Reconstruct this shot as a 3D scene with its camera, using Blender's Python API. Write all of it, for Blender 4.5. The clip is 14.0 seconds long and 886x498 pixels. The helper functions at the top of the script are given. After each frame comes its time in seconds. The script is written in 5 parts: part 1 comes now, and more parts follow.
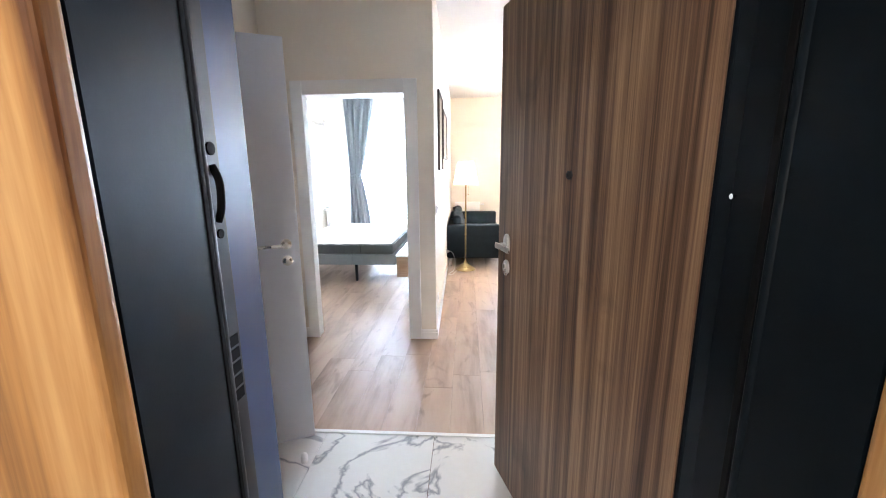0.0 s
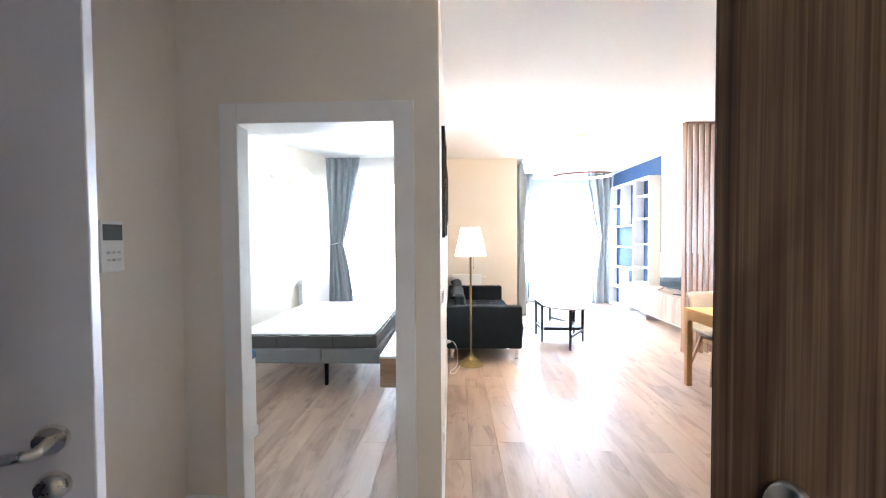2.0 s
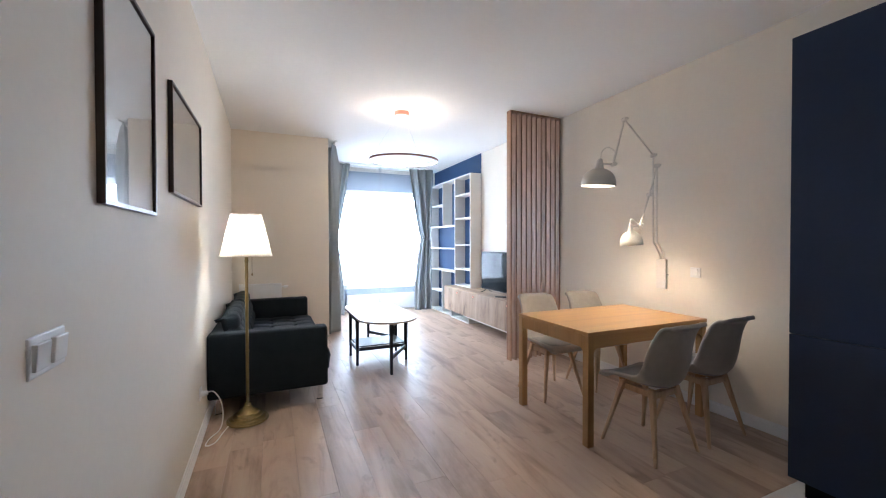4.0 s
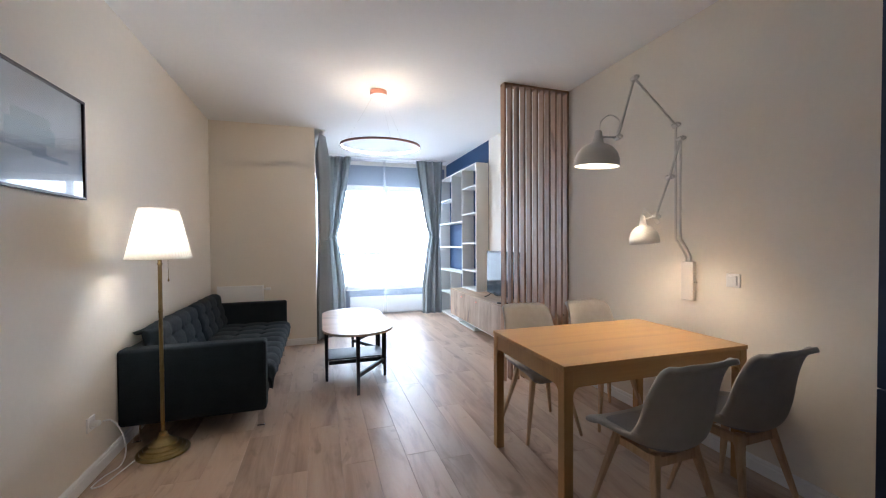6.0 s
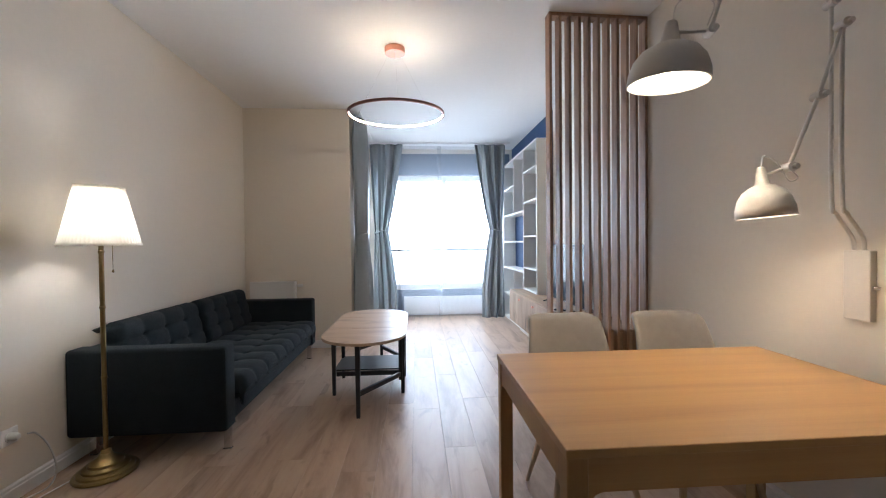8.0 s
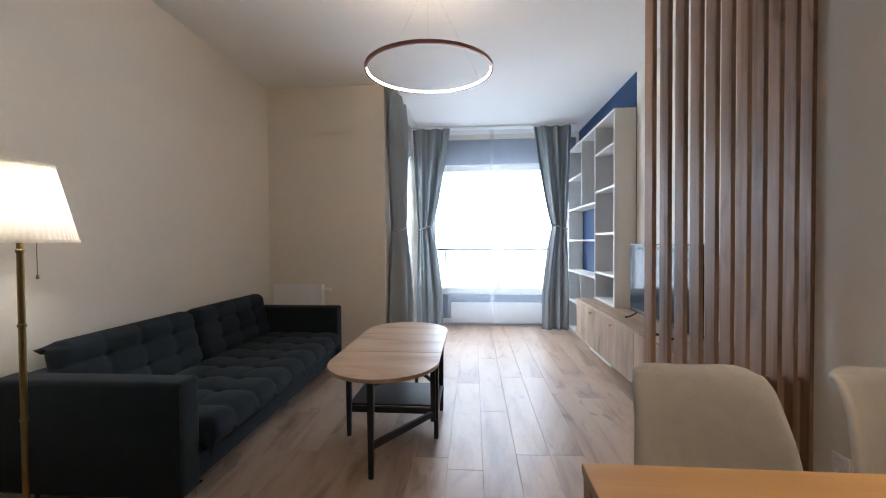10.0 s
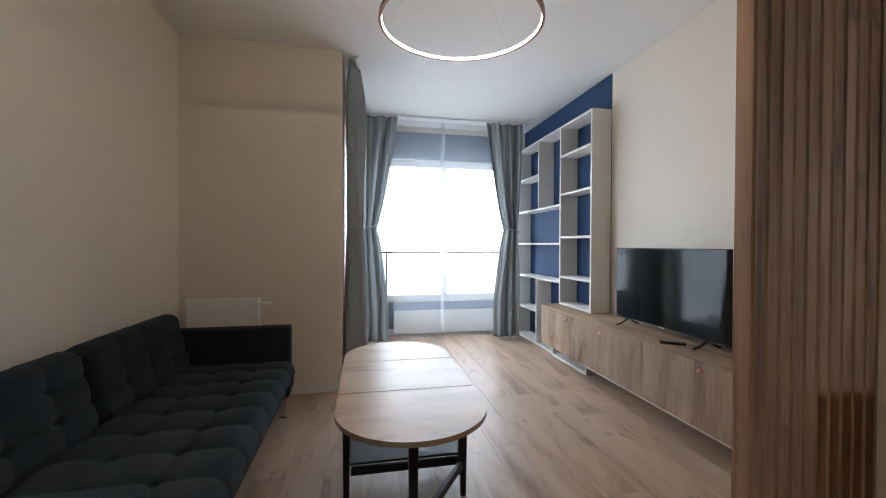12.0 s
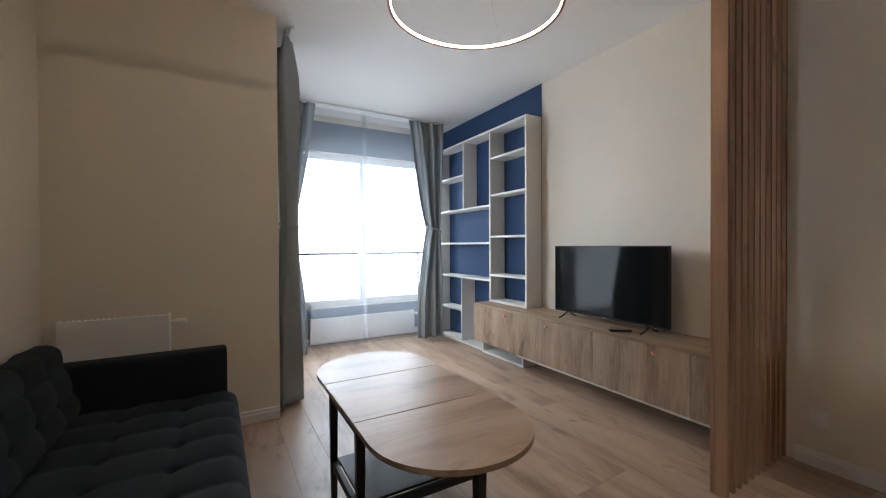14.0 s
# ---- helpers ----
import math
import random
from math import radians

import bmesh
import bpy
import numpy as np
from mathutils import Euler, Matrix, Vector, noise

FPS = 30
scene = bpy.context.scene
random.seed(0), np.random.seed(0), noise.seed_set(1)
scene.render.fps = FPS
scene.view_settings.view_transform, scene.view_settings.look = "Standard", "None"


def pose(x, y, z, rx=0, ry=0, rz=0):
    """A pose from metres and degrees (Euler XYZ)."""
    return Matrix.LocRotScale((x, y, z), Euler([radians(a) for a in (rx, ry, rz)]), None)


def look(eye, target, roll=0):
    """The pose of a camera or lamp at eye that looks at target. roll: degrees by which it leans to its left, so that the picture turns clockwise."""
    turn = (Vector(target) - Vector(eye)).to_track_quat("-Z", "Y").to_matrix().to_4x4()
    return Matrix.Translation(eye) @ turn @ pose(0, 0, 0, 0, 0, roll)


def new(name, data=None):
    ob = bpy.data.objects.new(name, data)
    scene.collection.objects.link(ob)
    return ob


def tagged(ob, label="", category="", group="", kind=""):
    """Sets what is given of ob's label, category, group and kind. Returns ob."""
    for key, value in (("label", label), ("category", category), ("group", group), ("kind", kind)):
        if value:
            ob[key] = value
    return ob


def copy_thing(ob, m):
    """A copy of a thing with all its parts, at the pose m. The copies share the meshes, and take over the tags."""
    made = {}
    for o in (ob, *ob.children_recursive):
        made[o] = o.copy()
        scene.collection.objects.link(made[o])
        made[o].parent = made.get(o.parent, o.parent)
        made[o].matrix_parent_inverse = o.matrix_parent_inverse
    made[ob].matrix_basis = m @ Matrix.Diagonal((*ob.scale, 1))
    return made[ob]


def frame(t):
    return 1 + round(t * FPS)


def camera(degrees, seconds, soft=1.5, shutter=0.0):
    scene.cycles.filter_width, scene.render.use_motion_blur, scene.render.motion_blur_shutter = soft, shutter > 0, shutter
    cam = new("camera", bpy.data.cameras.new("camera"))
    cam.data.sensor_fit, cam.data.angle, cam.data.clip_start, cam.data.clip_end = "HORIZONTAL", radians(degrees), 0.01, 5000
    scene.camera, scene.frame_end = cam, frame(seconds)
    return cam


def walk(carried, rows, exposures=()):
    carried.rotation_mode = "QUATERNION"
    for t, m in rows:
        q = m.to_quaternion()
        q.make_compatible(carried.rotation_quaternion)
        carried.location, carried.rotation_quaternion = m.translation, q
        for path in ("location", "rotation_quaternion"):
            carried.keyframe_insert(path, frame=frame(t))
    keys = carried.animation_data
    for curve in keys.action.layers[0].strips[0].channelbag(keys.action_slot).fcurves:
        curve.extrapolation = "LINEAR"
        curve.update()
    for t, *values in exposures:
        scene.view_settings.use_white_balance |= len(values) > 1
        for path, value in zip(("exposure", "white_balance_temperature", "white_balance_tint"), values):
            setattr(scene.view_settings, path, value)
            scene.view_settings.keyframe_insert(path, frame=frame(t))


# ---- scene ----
cam = camera(97.4, 14.0, 1.1)
PATH = [
    (0, (0.312, 0.951, 1.436), (0.192, 2.907, 1.039), -0.5),
    (0.5, (0.246, 1.218, 1.451), (0.11, 3.172, 1.045), -0.5),
    (1, (0.22, 1.471, 1.425), (0.043, 3.425, 1.034), -0.5),
    (1.5, (0.189, 1.781, 1.447), (-0.005, 3.761, 1.244), -0.4),
    (2, (0.135, 2.132, 1.432), (0.069, 4.13, 1.377), -0.4),
    (2.5, (0.127, 2.464, 1.42), (0.247, 4.46, 1.382), -0.2),
    (3, (0.183, 2.771, 1.4), (0.504, 4.745, 1.361), -0.2),
    (3.5, (0.331, 3.062, 1.339), (0.938, 4.968, 1.306), -0.1),
    (4, (0.486, 3.261, 1.326), (1.285, 5.095, 1.298), -0.1),
    (4.2, (0.578, 3.277, 1.33), (1.397, 5.101, 1.301), -0.2),
    (6.3, (1.385, 3.738, 1.330), (1.895, 5.671, 1.294), -0.5),
    (6.5, (1.465, 3.807, 1.314), (1.907, 5.758, 1.28), -0.6),
    (7, (1.671, 3.963, 1.283), (1.966, 5.94, 1.246), -0.3),
    (7.5, (1.855, 4.133, 1.243), (2.082, 6.12, 1.211), -0.6),
    (8, (1.998, 4.306, 1.229), (2.131, 6.302, 1.197), -0.6),
    (8.5, (2.117, 4.482, 1.219), (2.07, 6.481, 1.185), -0.6),
    (9, (2.171, 4.67, 1.223), (1.973, 6.66, 1.185), -0.5),
    (9.2, (2.179, 4.758, 1.237), (1.958, 6.745, 1.196), -0.4),
    (11.3, (1.696, 5.514, 1.201), (1.852, 7.508, 1.177), 0.0),
    (11.5, (1.606, 5.554, 1.204), (1.824, 7.542, 1.179), 0.1),
    (12, (1.403, 5.666, 1.223), (1.791, 7.628, 1.199), 0.2),
    (12.5, (1.186, 5.732, 1.235), (1.771, 7.645, 1.223), 0.1),
    (13, (1.008, 5.784, 1.232), (1.738, 7.646, 1.226), -0.0),
    (13.5, (0.891, 5.903, 1.237), (1.767, 7.701, 1.226), -0.2),
    (14, (0.855, 6.038, 1.211), (1.847, 7.775, 1.192), -0.3),
]
EXPOSURE = [(0, 3.0, 5600, 10), (0.5, 3.05, 5550, 10), (1.0, 3.25, 5600, 10), (1.5, 3.2, 5700, 10), (2.0, 2.55, 5700, 10), (2.5, 1.86, 5600, 10), (3.0, 1.32, 5500, 10), (4.0, 1.05, 5500, 10), (6.5, 0.53, 5600, 10), (9.0, 0.28, 5750, 10), (11.5, -0.08, 6050, 10), (14, -0.30, 6250, 10)]
walk(cam, [(t, look(eye, target, roll)) for t, eye, target, roll in PATH], EXPOSURE)

# ---------------------------------------------------------------- light
world = bpy.data.worlds.new("world")
scene.world = world
world.use_nodes = True
_n = world.node_tree.nodes
_sky = _n.new("ShaderNodeTexSky")
_sky.sky_type = "NISHITA"
_sky.sun_disc = False
_sky.sun_elevation, _sky.sun_rotation = radians(38), radians(200)
_n["Background"].inputs["Strength"].default_value = 0.12
world.node_tree.links.new(_sky.outputs[0], _n["Background"].inputs["Color"])


def lamp(name, kind, m, energy, color, size=0.1, size_y=None, spread=180):
    data = bpy.data.lights.new(name, kind)
    data.energy, data.color = energy, color
    if kind == "AREA":
        data.size = size
        data.spread = radians(spread)
        if size_y:
            data.shape, data.size_y = "RECTANGLE", size_y
    elif kind == "SUN":
        data.angle = radians(size)
    else:
        data.shadow_soft_size = size
    ob = new(name, data)
    ob.matrix_world = m
    return ob


DAY, WARM = (0.80, 0.91, 1.0), (1.0, 0.77, 0.52)
lamp("sun", "SUN", look((0, -10, 12), (0, 0, 0)), 1.0, (1.0, 0.95, 0.88), 10)
lamp("living_window_light", "AREA", look((2.50, 12.0, 2.35), (2.50, 8.6, 0.35)), 126, DAY, 2.6, 1.9)
lamp("bay_side_window_light", "AREA", look((0.30, 9.90, 2.1), (3.4, 9.90, 0.3)), 60, DAY, 1.5, 1.6)
lamp("bedroom_window_light", "AREA", look((-1.10, 9.9, 2.4), (-1.10, 6.2, 0.3)), 20, DAY, 2.4, 1.9)
lamp("landing_light", "AREA", look((0.1, -0.1, 2.74), (0.1, -0.05, 0)), 6.6, (1.0, 0.88, 0.72), 1.2, 0.6)

# ---------------------------------------------------------------- materials


def mat(name, color, rough=0.5, metal=0.0, vary=0.06, scale=6.0, bump=0.0, bump_scale=200.0, coat=0.0, sheen=0.0, emit=None, strength=0.0, rand=0.0, stretch=(1, 1, 1), spec=0.5):
    """A painted, cloth or metal surface: base colour with soft variation at two scales, and a fine relief."""
    m = bpy.data.materials.new(name)
    m.use_nodes = True
    nt = m.node_tree
    b = nt.nodes["Principled BSDF"]
    b.inputs["Roughness"].default_value = rough
    b.inputs["Metallic"].default_value = metal
    b.inputs["Coat Weight"].default_value = coat
    b.inputs["Sheen Weight"].default_value = sheen
    b.inputs["Specular IOR Level"].default_value = spec
    tc = nt.nodes.new("ShaderNodeTexCoord")
    mp = nt.nodes.new("ShaderNodeMapping")
    mp.inputs["Scale"].default_value = stretch
    nt.links.new(tc.outputs["Object"], mp.inputs["Vector"])
    n1 = nt.nodes.new("ShaderNodeTexNoise")
    n1.inputs["Scale"].default_value = scale
    n1.inputs["Detail"].default_value = 6
    nt.links.new(mp.outputs[0], n1.inputs["Vector"])
    n2 = nt.nodes.new("ShaderNodeTexNoise")
    n2.inputs["Scale"].default_value = scale * 14
    n2.inputs["Detail"].default_value = 3
    nt.links.new(mp.outputs[0], n2.inputs["Vector"])
    add = nt.nodes.new("ShaderNodeMath")
    add.operation = "ADD"
    nt.links.new(n1.outputs["Fac"], add.inputs[0])
    nt.links.new(n2.outputs["Fac"], add.inputs[1])
    rng = nt.nodes.new("ShaderNodeMapRange")
    rng.inputs["From Min"].default_value, rng.inputs["From Max"].default_value = 0.6, 1.4
    rng.inputs["To Min"].default_value, rng.inputs["To Max"].default_value = 1 - vary, 1 + vary
    nt.links.new(add.outputs[0], rng.inputs["Value"])
    hsv = nt.nodes.new("ShaderNodeHueSaturation")
    hsv.inputs["Color"].default_value = (*color, 1)
    if rand:
        info = nt.nodes.new("ShaderNodeObjectInfo")
        r2 = nt.nodes.new("ShaderNodeMapRange")
        r2.inputs["To Min"].default_value, r2.inputs["To Max"].default_value = 1 - rand, 1 + rand
        nt.links.new(info.outputs["Random"], r2.inputs["Value"])
        mul = nt.nodes.new("ShaderNodeMath")
        mul.operation = "MULTIPLY"
        nt.links.new(rng.outputs[0], mul.inputs[0])
        nt.links.new(r2.outputs[0], mul.inputs[1])
        nt.links.new(mul.outputs[0], hsv.inputs["Value"])
    else:
        nt.links.new(rng.outputs[0], hsv.inputs["Value"])
    nt.links.new(hsv.outputs[0], b.inputs["Base Color"])
    rr = nt.nodes.new("ShaderNodeMapRange")
    rr.inputs["To Min"].default_value, rr.inputs["To Max"].default_value = max(rough - 0.06, 0.02), min(rough + 0.06, 1)
    nt.links.new(n1.outputs["Fac"], rr.inputs["Value"])
    nt.links.new(rr.outputs[0], b.inputs["Roughness"])
    if bump:
        n3 = nt.nodes.new("ShaderNodeTexNoise")
        n3.inputs["Scale"].default_value = bump_scale
        n3.inputs["Detail"].default_value = 4
        nt.links.new(mp.outputs[0], n3.inputs["Vector"])
        bp = nt.nodes.new("ShaderNodeBump")
        bp.inputs["Strength"].default_value = bump
        bp.inputs["Distance"].default_value = 0.002
        nt.links.new(n3.outputs["Fac"], bp.inputs["Height"])
        nt.links.new(bp.outputs[0], b.inputs["Normal"])
    if emit:
        b.inputs["Emission Color"].default_value = (*emit, 1)
        b.inputs["Emission Strength"].default_value = strength
    return m


def wood(name, dark, mid, light, along="z", rough=0.45, grain=9.0, bump=0.15, knots=0.0, rand=0.0, long=0.7, contrast=1.0, fine=0.28, swirl=0.5, knot_size=1.6):
    """Wood with long fibres along one axis, broad bands and fine pores; each object shifts it by its own random number."""
    m = bpy.data.materials.new(name)
    m.use_nodes = True
    nt = m.node_tree
    b = nt.nodes["Principled BSDF"]
    tc = nt.nodes.new("ShaderNodeTexCoord")
    info = nt.nodes.new("ShaderNodeObjectInfo")
    shift = nt.nodes.new("ShaderNodeVectorMath")
    shift.operation = "MULTIPLY_ADD"
    comb = nt.nodes.new("ShaderNodeCombineXYZ")
    for i in range(3):
        nt.links.new(info.outputs["Random"], comb.inputs[i])
    nt.links.new(comb.outputs[0], shift.inputs[0])
    shift.inputs[1].default_value = (17.3, 29.1, 11.7)
    nt.links.new(tc.outputs["Object"], shift.inputs[2])
    mp = nt.nodes.new("ShaderNodeMapping")
    s = [grain] * 3
    s["xyz".index(along)] = long
    mp.inputs["Scale"].default_value = s
    nt.links.new(shift.outputs[0], mp.inputs["Vector"])
    n1 = nt.nodes.new("ShaderNodeTexNoise")
    n1.inputs["Scale"].default_value = 1.0
    n1.inputs["Detail"].default_value = 7
    n1.inputs["Roughness"].default_value = 0.62
    n1.inputs["Distortion"].default_value = swirl
    nt.links.new(mp.outputs[0], n1.inputs["Vector"])
    mp2 = nt.nodes.new("ShaderNodeMapping")
    s2 = [grain * 12] * 3
    s2["xyz".index(along)] = long * 5
    mp2.inputs["Scale"].default_value = s2
    nt.links.new(shift.outputs[0], mp2.inputs["Vector"])
    n2 = nt.nodes.new("ShaderNodeTexNoise")
    n2.inputs["Scale"].default_value = 1.0
    n2.inputs["Detail"].default_value = 4
    nt.links.new(mp2.outputs[0], n2.inputs["Vector"])
    mix = nt.nodes.new("ShaderNodeMath")
    mix.operation = "MULTIPLY_ADD"
    mix.inputs[1].default_value = fine
    nt.links.new(n2.outputs["Fac"], mix.inputs[0])
    sub = nt.nodes.new("ShaderNodeMath")
    sub.operation = "MULTIPLY"
    sub.inputs[1].default_value = 1.06 - fine
    nt.links.new(n1.outputs["Fac"], sub.inputs[0])
    nt.links.new(sub.outputs[0], mix.inputs[2])
    ramp = nt.nodes.new("ShaderNodeValToRGB")
    e = ramp.color_ramp.elements
    half = 0.17 / contrast
    e[0].position, e[0].color = 0.53 - half, (*dark, 1)
    e[1].position, e[1].color = 0.53 + half, (*light, 1)
    k = e.new(0.53)
    k.color = (*mid, 1)
    nt.links.new(mix.outputs[0], ramp.inputs[0])
    last = ramp.outputs["Color"]
    if knots:
        mp3 = nt.nodes.new("ShaderNodeMapping")
        s3 = [3.6] * 3
        s3["xyz".index(along)] = 1.3
        mp3.inputs["Scale"].default_value = s3
        nt.links.new(shift.outputs[0], mp3.inputs["Vector"])
        n3 = nt.nodes.new("ShaderNodeTexNoise")
        n3.inputs["Scale"].default_value = knot_size
        n3.inputs["Detail"].default_value = 5
        n3.inputs["Distortion"].default_value = 1.2
        nt.links.new(mp3.outputs[0], n3.inputs["Vector"])
        r3 = nt.nodes.new("ShaderNodeMapRange")
        r3.inputs["From Min"].default_value, r3.inputs["From Max"].default_value = 0.60, 0.74
        r3.inputs["To Max"].default_value = knots
        nt.links.new(n3.outputs["Fac"], r3.inputs["Value"])
        mx = nt.nodes.new("ShaderNodeMixRGB")
        mx.inputs["Color2"].default_value = (*[c * 0.55 for c in dark], 1)
        nt.links.new(r3.outputs[0], mx.inputs["Fac"])
        nt.links.new(last, mx.inputs["Color1"])
        last = mx.outputs[0]
    if rand:
        hsv = nt.nodes.new("ShaderNodeHueSaturation")
        r2 = nt.nodes.new("ShaderNodeMapRange")
        r2.inputs["To Min"].default_value, r2.inputs["To Max"].default_value = 1 - rand, 1 + rand
        nt.links.new(info.outputs["Random"], r2.inputs["Value"])
        nt.links.new(r2.outputs[0], hsv.inputs["Value"])
        nt.links.new(last, hsv.inputs["Color"])
        last = hsv.outputs[0]
    nt.links.new(last, b.inputs["Base Color"])
    rr = nt.nodes.new("ShaderNodeMapRange")
    rr.inputs["To Min"].default_value, rr.inputs["To Max"].default_value = rough - 0.08, rough + 0.10
    nt.links.new(mix.outputs[0], rr.inputs["Value"])
    nt.links.new(rr.outputs[0], b.inputs["Roughness"])
    bp = nt.nodes.new("ShaderNodeBump")
    bp.inputs["Strength"].default_value = bump
    bp.inputs["Distance"].default_value = 0.002
    nt.links.new(mix.outputs[0], bp.inputs["Height"])
    nt.links.new(bp.outputs[0], b.inputs["Normal"])
    return m


def marble(name):
    m = mat(name, (0.80, 0.79, 0.77), 0.18, vary=0.03, scale=2.0)
    nt = m.node_tree
    b = nt.nodes["Principled BSDF"]
    tc = nt.nodes.new("ShaderNodeTexCoord")
    info = nt.nodes.new("ShaderNodeObjectInfo")
    ad = nt.nodes.new("ShaderNodeVectorMath")
    ad.operation = "MULTIPLY_ADD"
    comb = nt.nodes.new("ShaderNodeCombineXYZ")
    nt.links.new(info.outputs["Random"], comb.inputs[0])
    nt.links.new(info.outputs["Random"], comb.inputs[1])
    nt.links.new(comb.outputs[0], ad.inputs[0])
    ad.inputs[1].default_value = (3.1, 7.7, 0)
    nt.links.new(tc.outputs["Object"], ad.inputs[2])
    n = nt.nodes.new("ShaderNodeTexNoise")
    n.inputs["Scale"].default_value, n.inputs["Detail"].default_value, n.inputs["Distortion"].default_value = 1.5, 6, 1.6
    nt.links.new(ad.outputs[0], n.inputs["Vector"])
    ramp = nt.nodes.new("ShaderNodeValToRGB")
    e = ramp.color_ramp.elements
    e[0].position, e[0].color = 0.465, (0, 0, 0, 1)
    e[1].position, e[1].color = 0.515, (0, 0, 0, 1)
    k = e.new(0.49)
    k.color = (0.85, 0.85, 0.85, 1)
    nt.links.new(n.outputs["Fac"], ramp.inputs[0])
    mx = nt.nodes.new("ShaderNodeMixRGB")
    mx.inputs["Color2"].default_value = (0.22, 0.23, 0.26, 1)
    src = b.inputs["Base Color"].links[0].from_socket
    nt.links.new(ramp.outputs[0], mx.inputs["Fac"])
    nt.links.new(src, mx.inputs["Color1"])
    nt.links.new(mx.outputs[0], b.inputs["Base Color"])
    return m


def cloth_light(name, color, see_through, translucent, rough=0.9):
    """Thin cloth that lets light through: diffuse, translucent and, for voile, a share of open weave."""
    m = bpy.data.materials.new(name)
    m.use_nodes = True
    nt = m.node_tree
    out = nt.nodes["Material Output"]
    nt.nodes.remove(nt.nodes["Principled BSDF"])
    tc = nt.nodes.new("ShaderNodeTexCoord")
    n = nt.nodes.new("ShaderNodeTexNoise")
    n.inputs["Scale"].default_value, n.inputs["Detail"].default_value = 60, 4
    nt.links.new(tc.outputs["Object"], n.inputs["Vector"])
    hsv = nt.nodes.new("ShaderNodeHueSaturation")
    hsv.inputs["Color"].default_value = (*color, 1)
    r = nt.nodes.new("ShaderNodeMapRange")
    r.inputs["To Min"].default_value, r.inputs["To Max"].default_value = 0.9, 1.1
    nt.links.new(n.outputs["Fac"], r.inputs["Value"])
    nt.links.new(r.outputs[0], hsv.inputs["Value"])
    d = nt.nodes.new("ShaderNodeBsdfDiffuse")
    t = nt.nodes.new("ShaderNodeBsdfTranslucent")
    p = nt.nodes.new("ShaderNodeBsdfTransparent")
    for s in (d, t):
        nt.links.new(hsv.outputs[0], s.inputs["Color"])
    m1 = nt.nodes.new("ShaderNodeMixShader")
    m1.inputs[0].default_value = translucent
    nt.links.new(d.outputs[0], m1.inputs[1])
    nt.links.new(t.outputs[0], m1.inputs[2])
    m2 = nt.nodes.new("ShaderNodeMixShader")
    m2.inputs[0].default_value = see_through
    nt.links.new(m1.outputs[0], m2.inputs[1])
    nt.links.new(p.outputs[0], m2.inputs[2])
    nt.links.new(m2.outputs[0], out.inputs["Surface"])
    return m


def glass(name):
    m = bpy.data.materials.new(name)
    m.use_nodes = True
    b = m.node_tree.nodes["Principled BSDF"]
    b.inputs["Transmission Weight"].default_value = 1.0
    b.inputs["Roughness"].default_value = 0.01
    b.inputs["IOR"].default_value = 1.45
    return m


M_WALL = mat("wall_paint", (0.83, 0.765, 0.665), 0.72, vary=0.02, scale=2.5, bump=0.06, bump_scale=350)
M_CEIL = mat("ceiling_paint", (0.88, 0.875, 0.86), 0.85, vary=0.015, scale=2.0, bump=0.05, bump_scale=300)
M_WHITE = mat("white_lacquer", (0.86, 0.85, 0.83), 0.38, vary=0.02, scale=8)
M_WHITE_DOOR = mat("white_door_foil", (0.73, 0.75, 0.82), 0.45, vary=0.02, scale=5)
M_NAVY_PAINT = mat("navy_wall_paint", (0.016, 0.050, 0.128), 0.7, vary=0.05, scale=3, bump=0.06, bump_scale=350)
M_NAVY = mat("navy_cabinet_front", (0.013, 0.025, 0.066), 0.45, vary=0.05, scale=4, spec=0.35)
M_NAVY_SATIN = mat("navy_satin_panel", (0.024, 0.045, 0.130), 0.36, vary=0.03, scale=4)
M_DARK_STEEL = mat("dark_steel", (0.0050, 0.0080, 0.0118), 0.46, vary=0.10, scale=5, bump=0.05, spec=0.08)
# black rubber and fittings; also painted as the shade inside small holes
M_BLACK = mat("black_rubber_and_hole_shade", (0.004, 0.004, 0.005), 0.7, vary=0.1, spec=0.1)
M_STEEL = mat("brushed_steel", (0.62, 0.60, 0.57), 0.28, metal=1.0, vary=0.05, scale=30)
M_CHROME = mat("chrome", (0.75, 0.75, 0.76), 0.10, metal=1.0, vary=0.02)
M_BRASS = mat("aged_brass", (0.28, 0.205, 0.09), 0.34, metal=1.0, vary=0.18, scale=14)
M_COPPER = mat("copper_lacquer", (0.75, 0.36, 0.26), 0.38, metal=0.55, vary=0.04)
M_RING = mat("ring_shell", (0.30, 0.13, 0.09), 0.40, metal=0.6, vary=0.06)
M_SOFA = mat("charcoal_wool", (0.0194, 0.0264, 0.0326), 0.92, vary=0.25, scale=9, bump=0.5, bump_scale=900, spec=0.12, sheen=0.05)
M_CHAIR = mat("grey_beige_fabric", (0.395, 0.36, 0.322), 0.9, vary=0.10, scale=24, bump=0.6, bump_scale=700, sheen=0.15)
M_CUSHION = mat("grey_seat_fabric", (0.30, 0.295, 0.285), 0.9, vary=0.08, scale=20, bump=0.6, bump_scale=700)
M_SHELF = mat("grey_white_board", (0.72, 0.69, 0.64), 0.5, vary=0.03, scale=5)
M_PLASTIC = mat("white_plastic", (0.87, 0.86, 0.84), 0.35, vary=0.02)
M_RADIATOR = mat("radiator_enamel", (0.90, 0.89, 0.87), 0.35, vary=0.02)
M_TVBODY = mat("tv_bezel", (0.01, 0.01, 0.011), 0.35, vary=0.05)
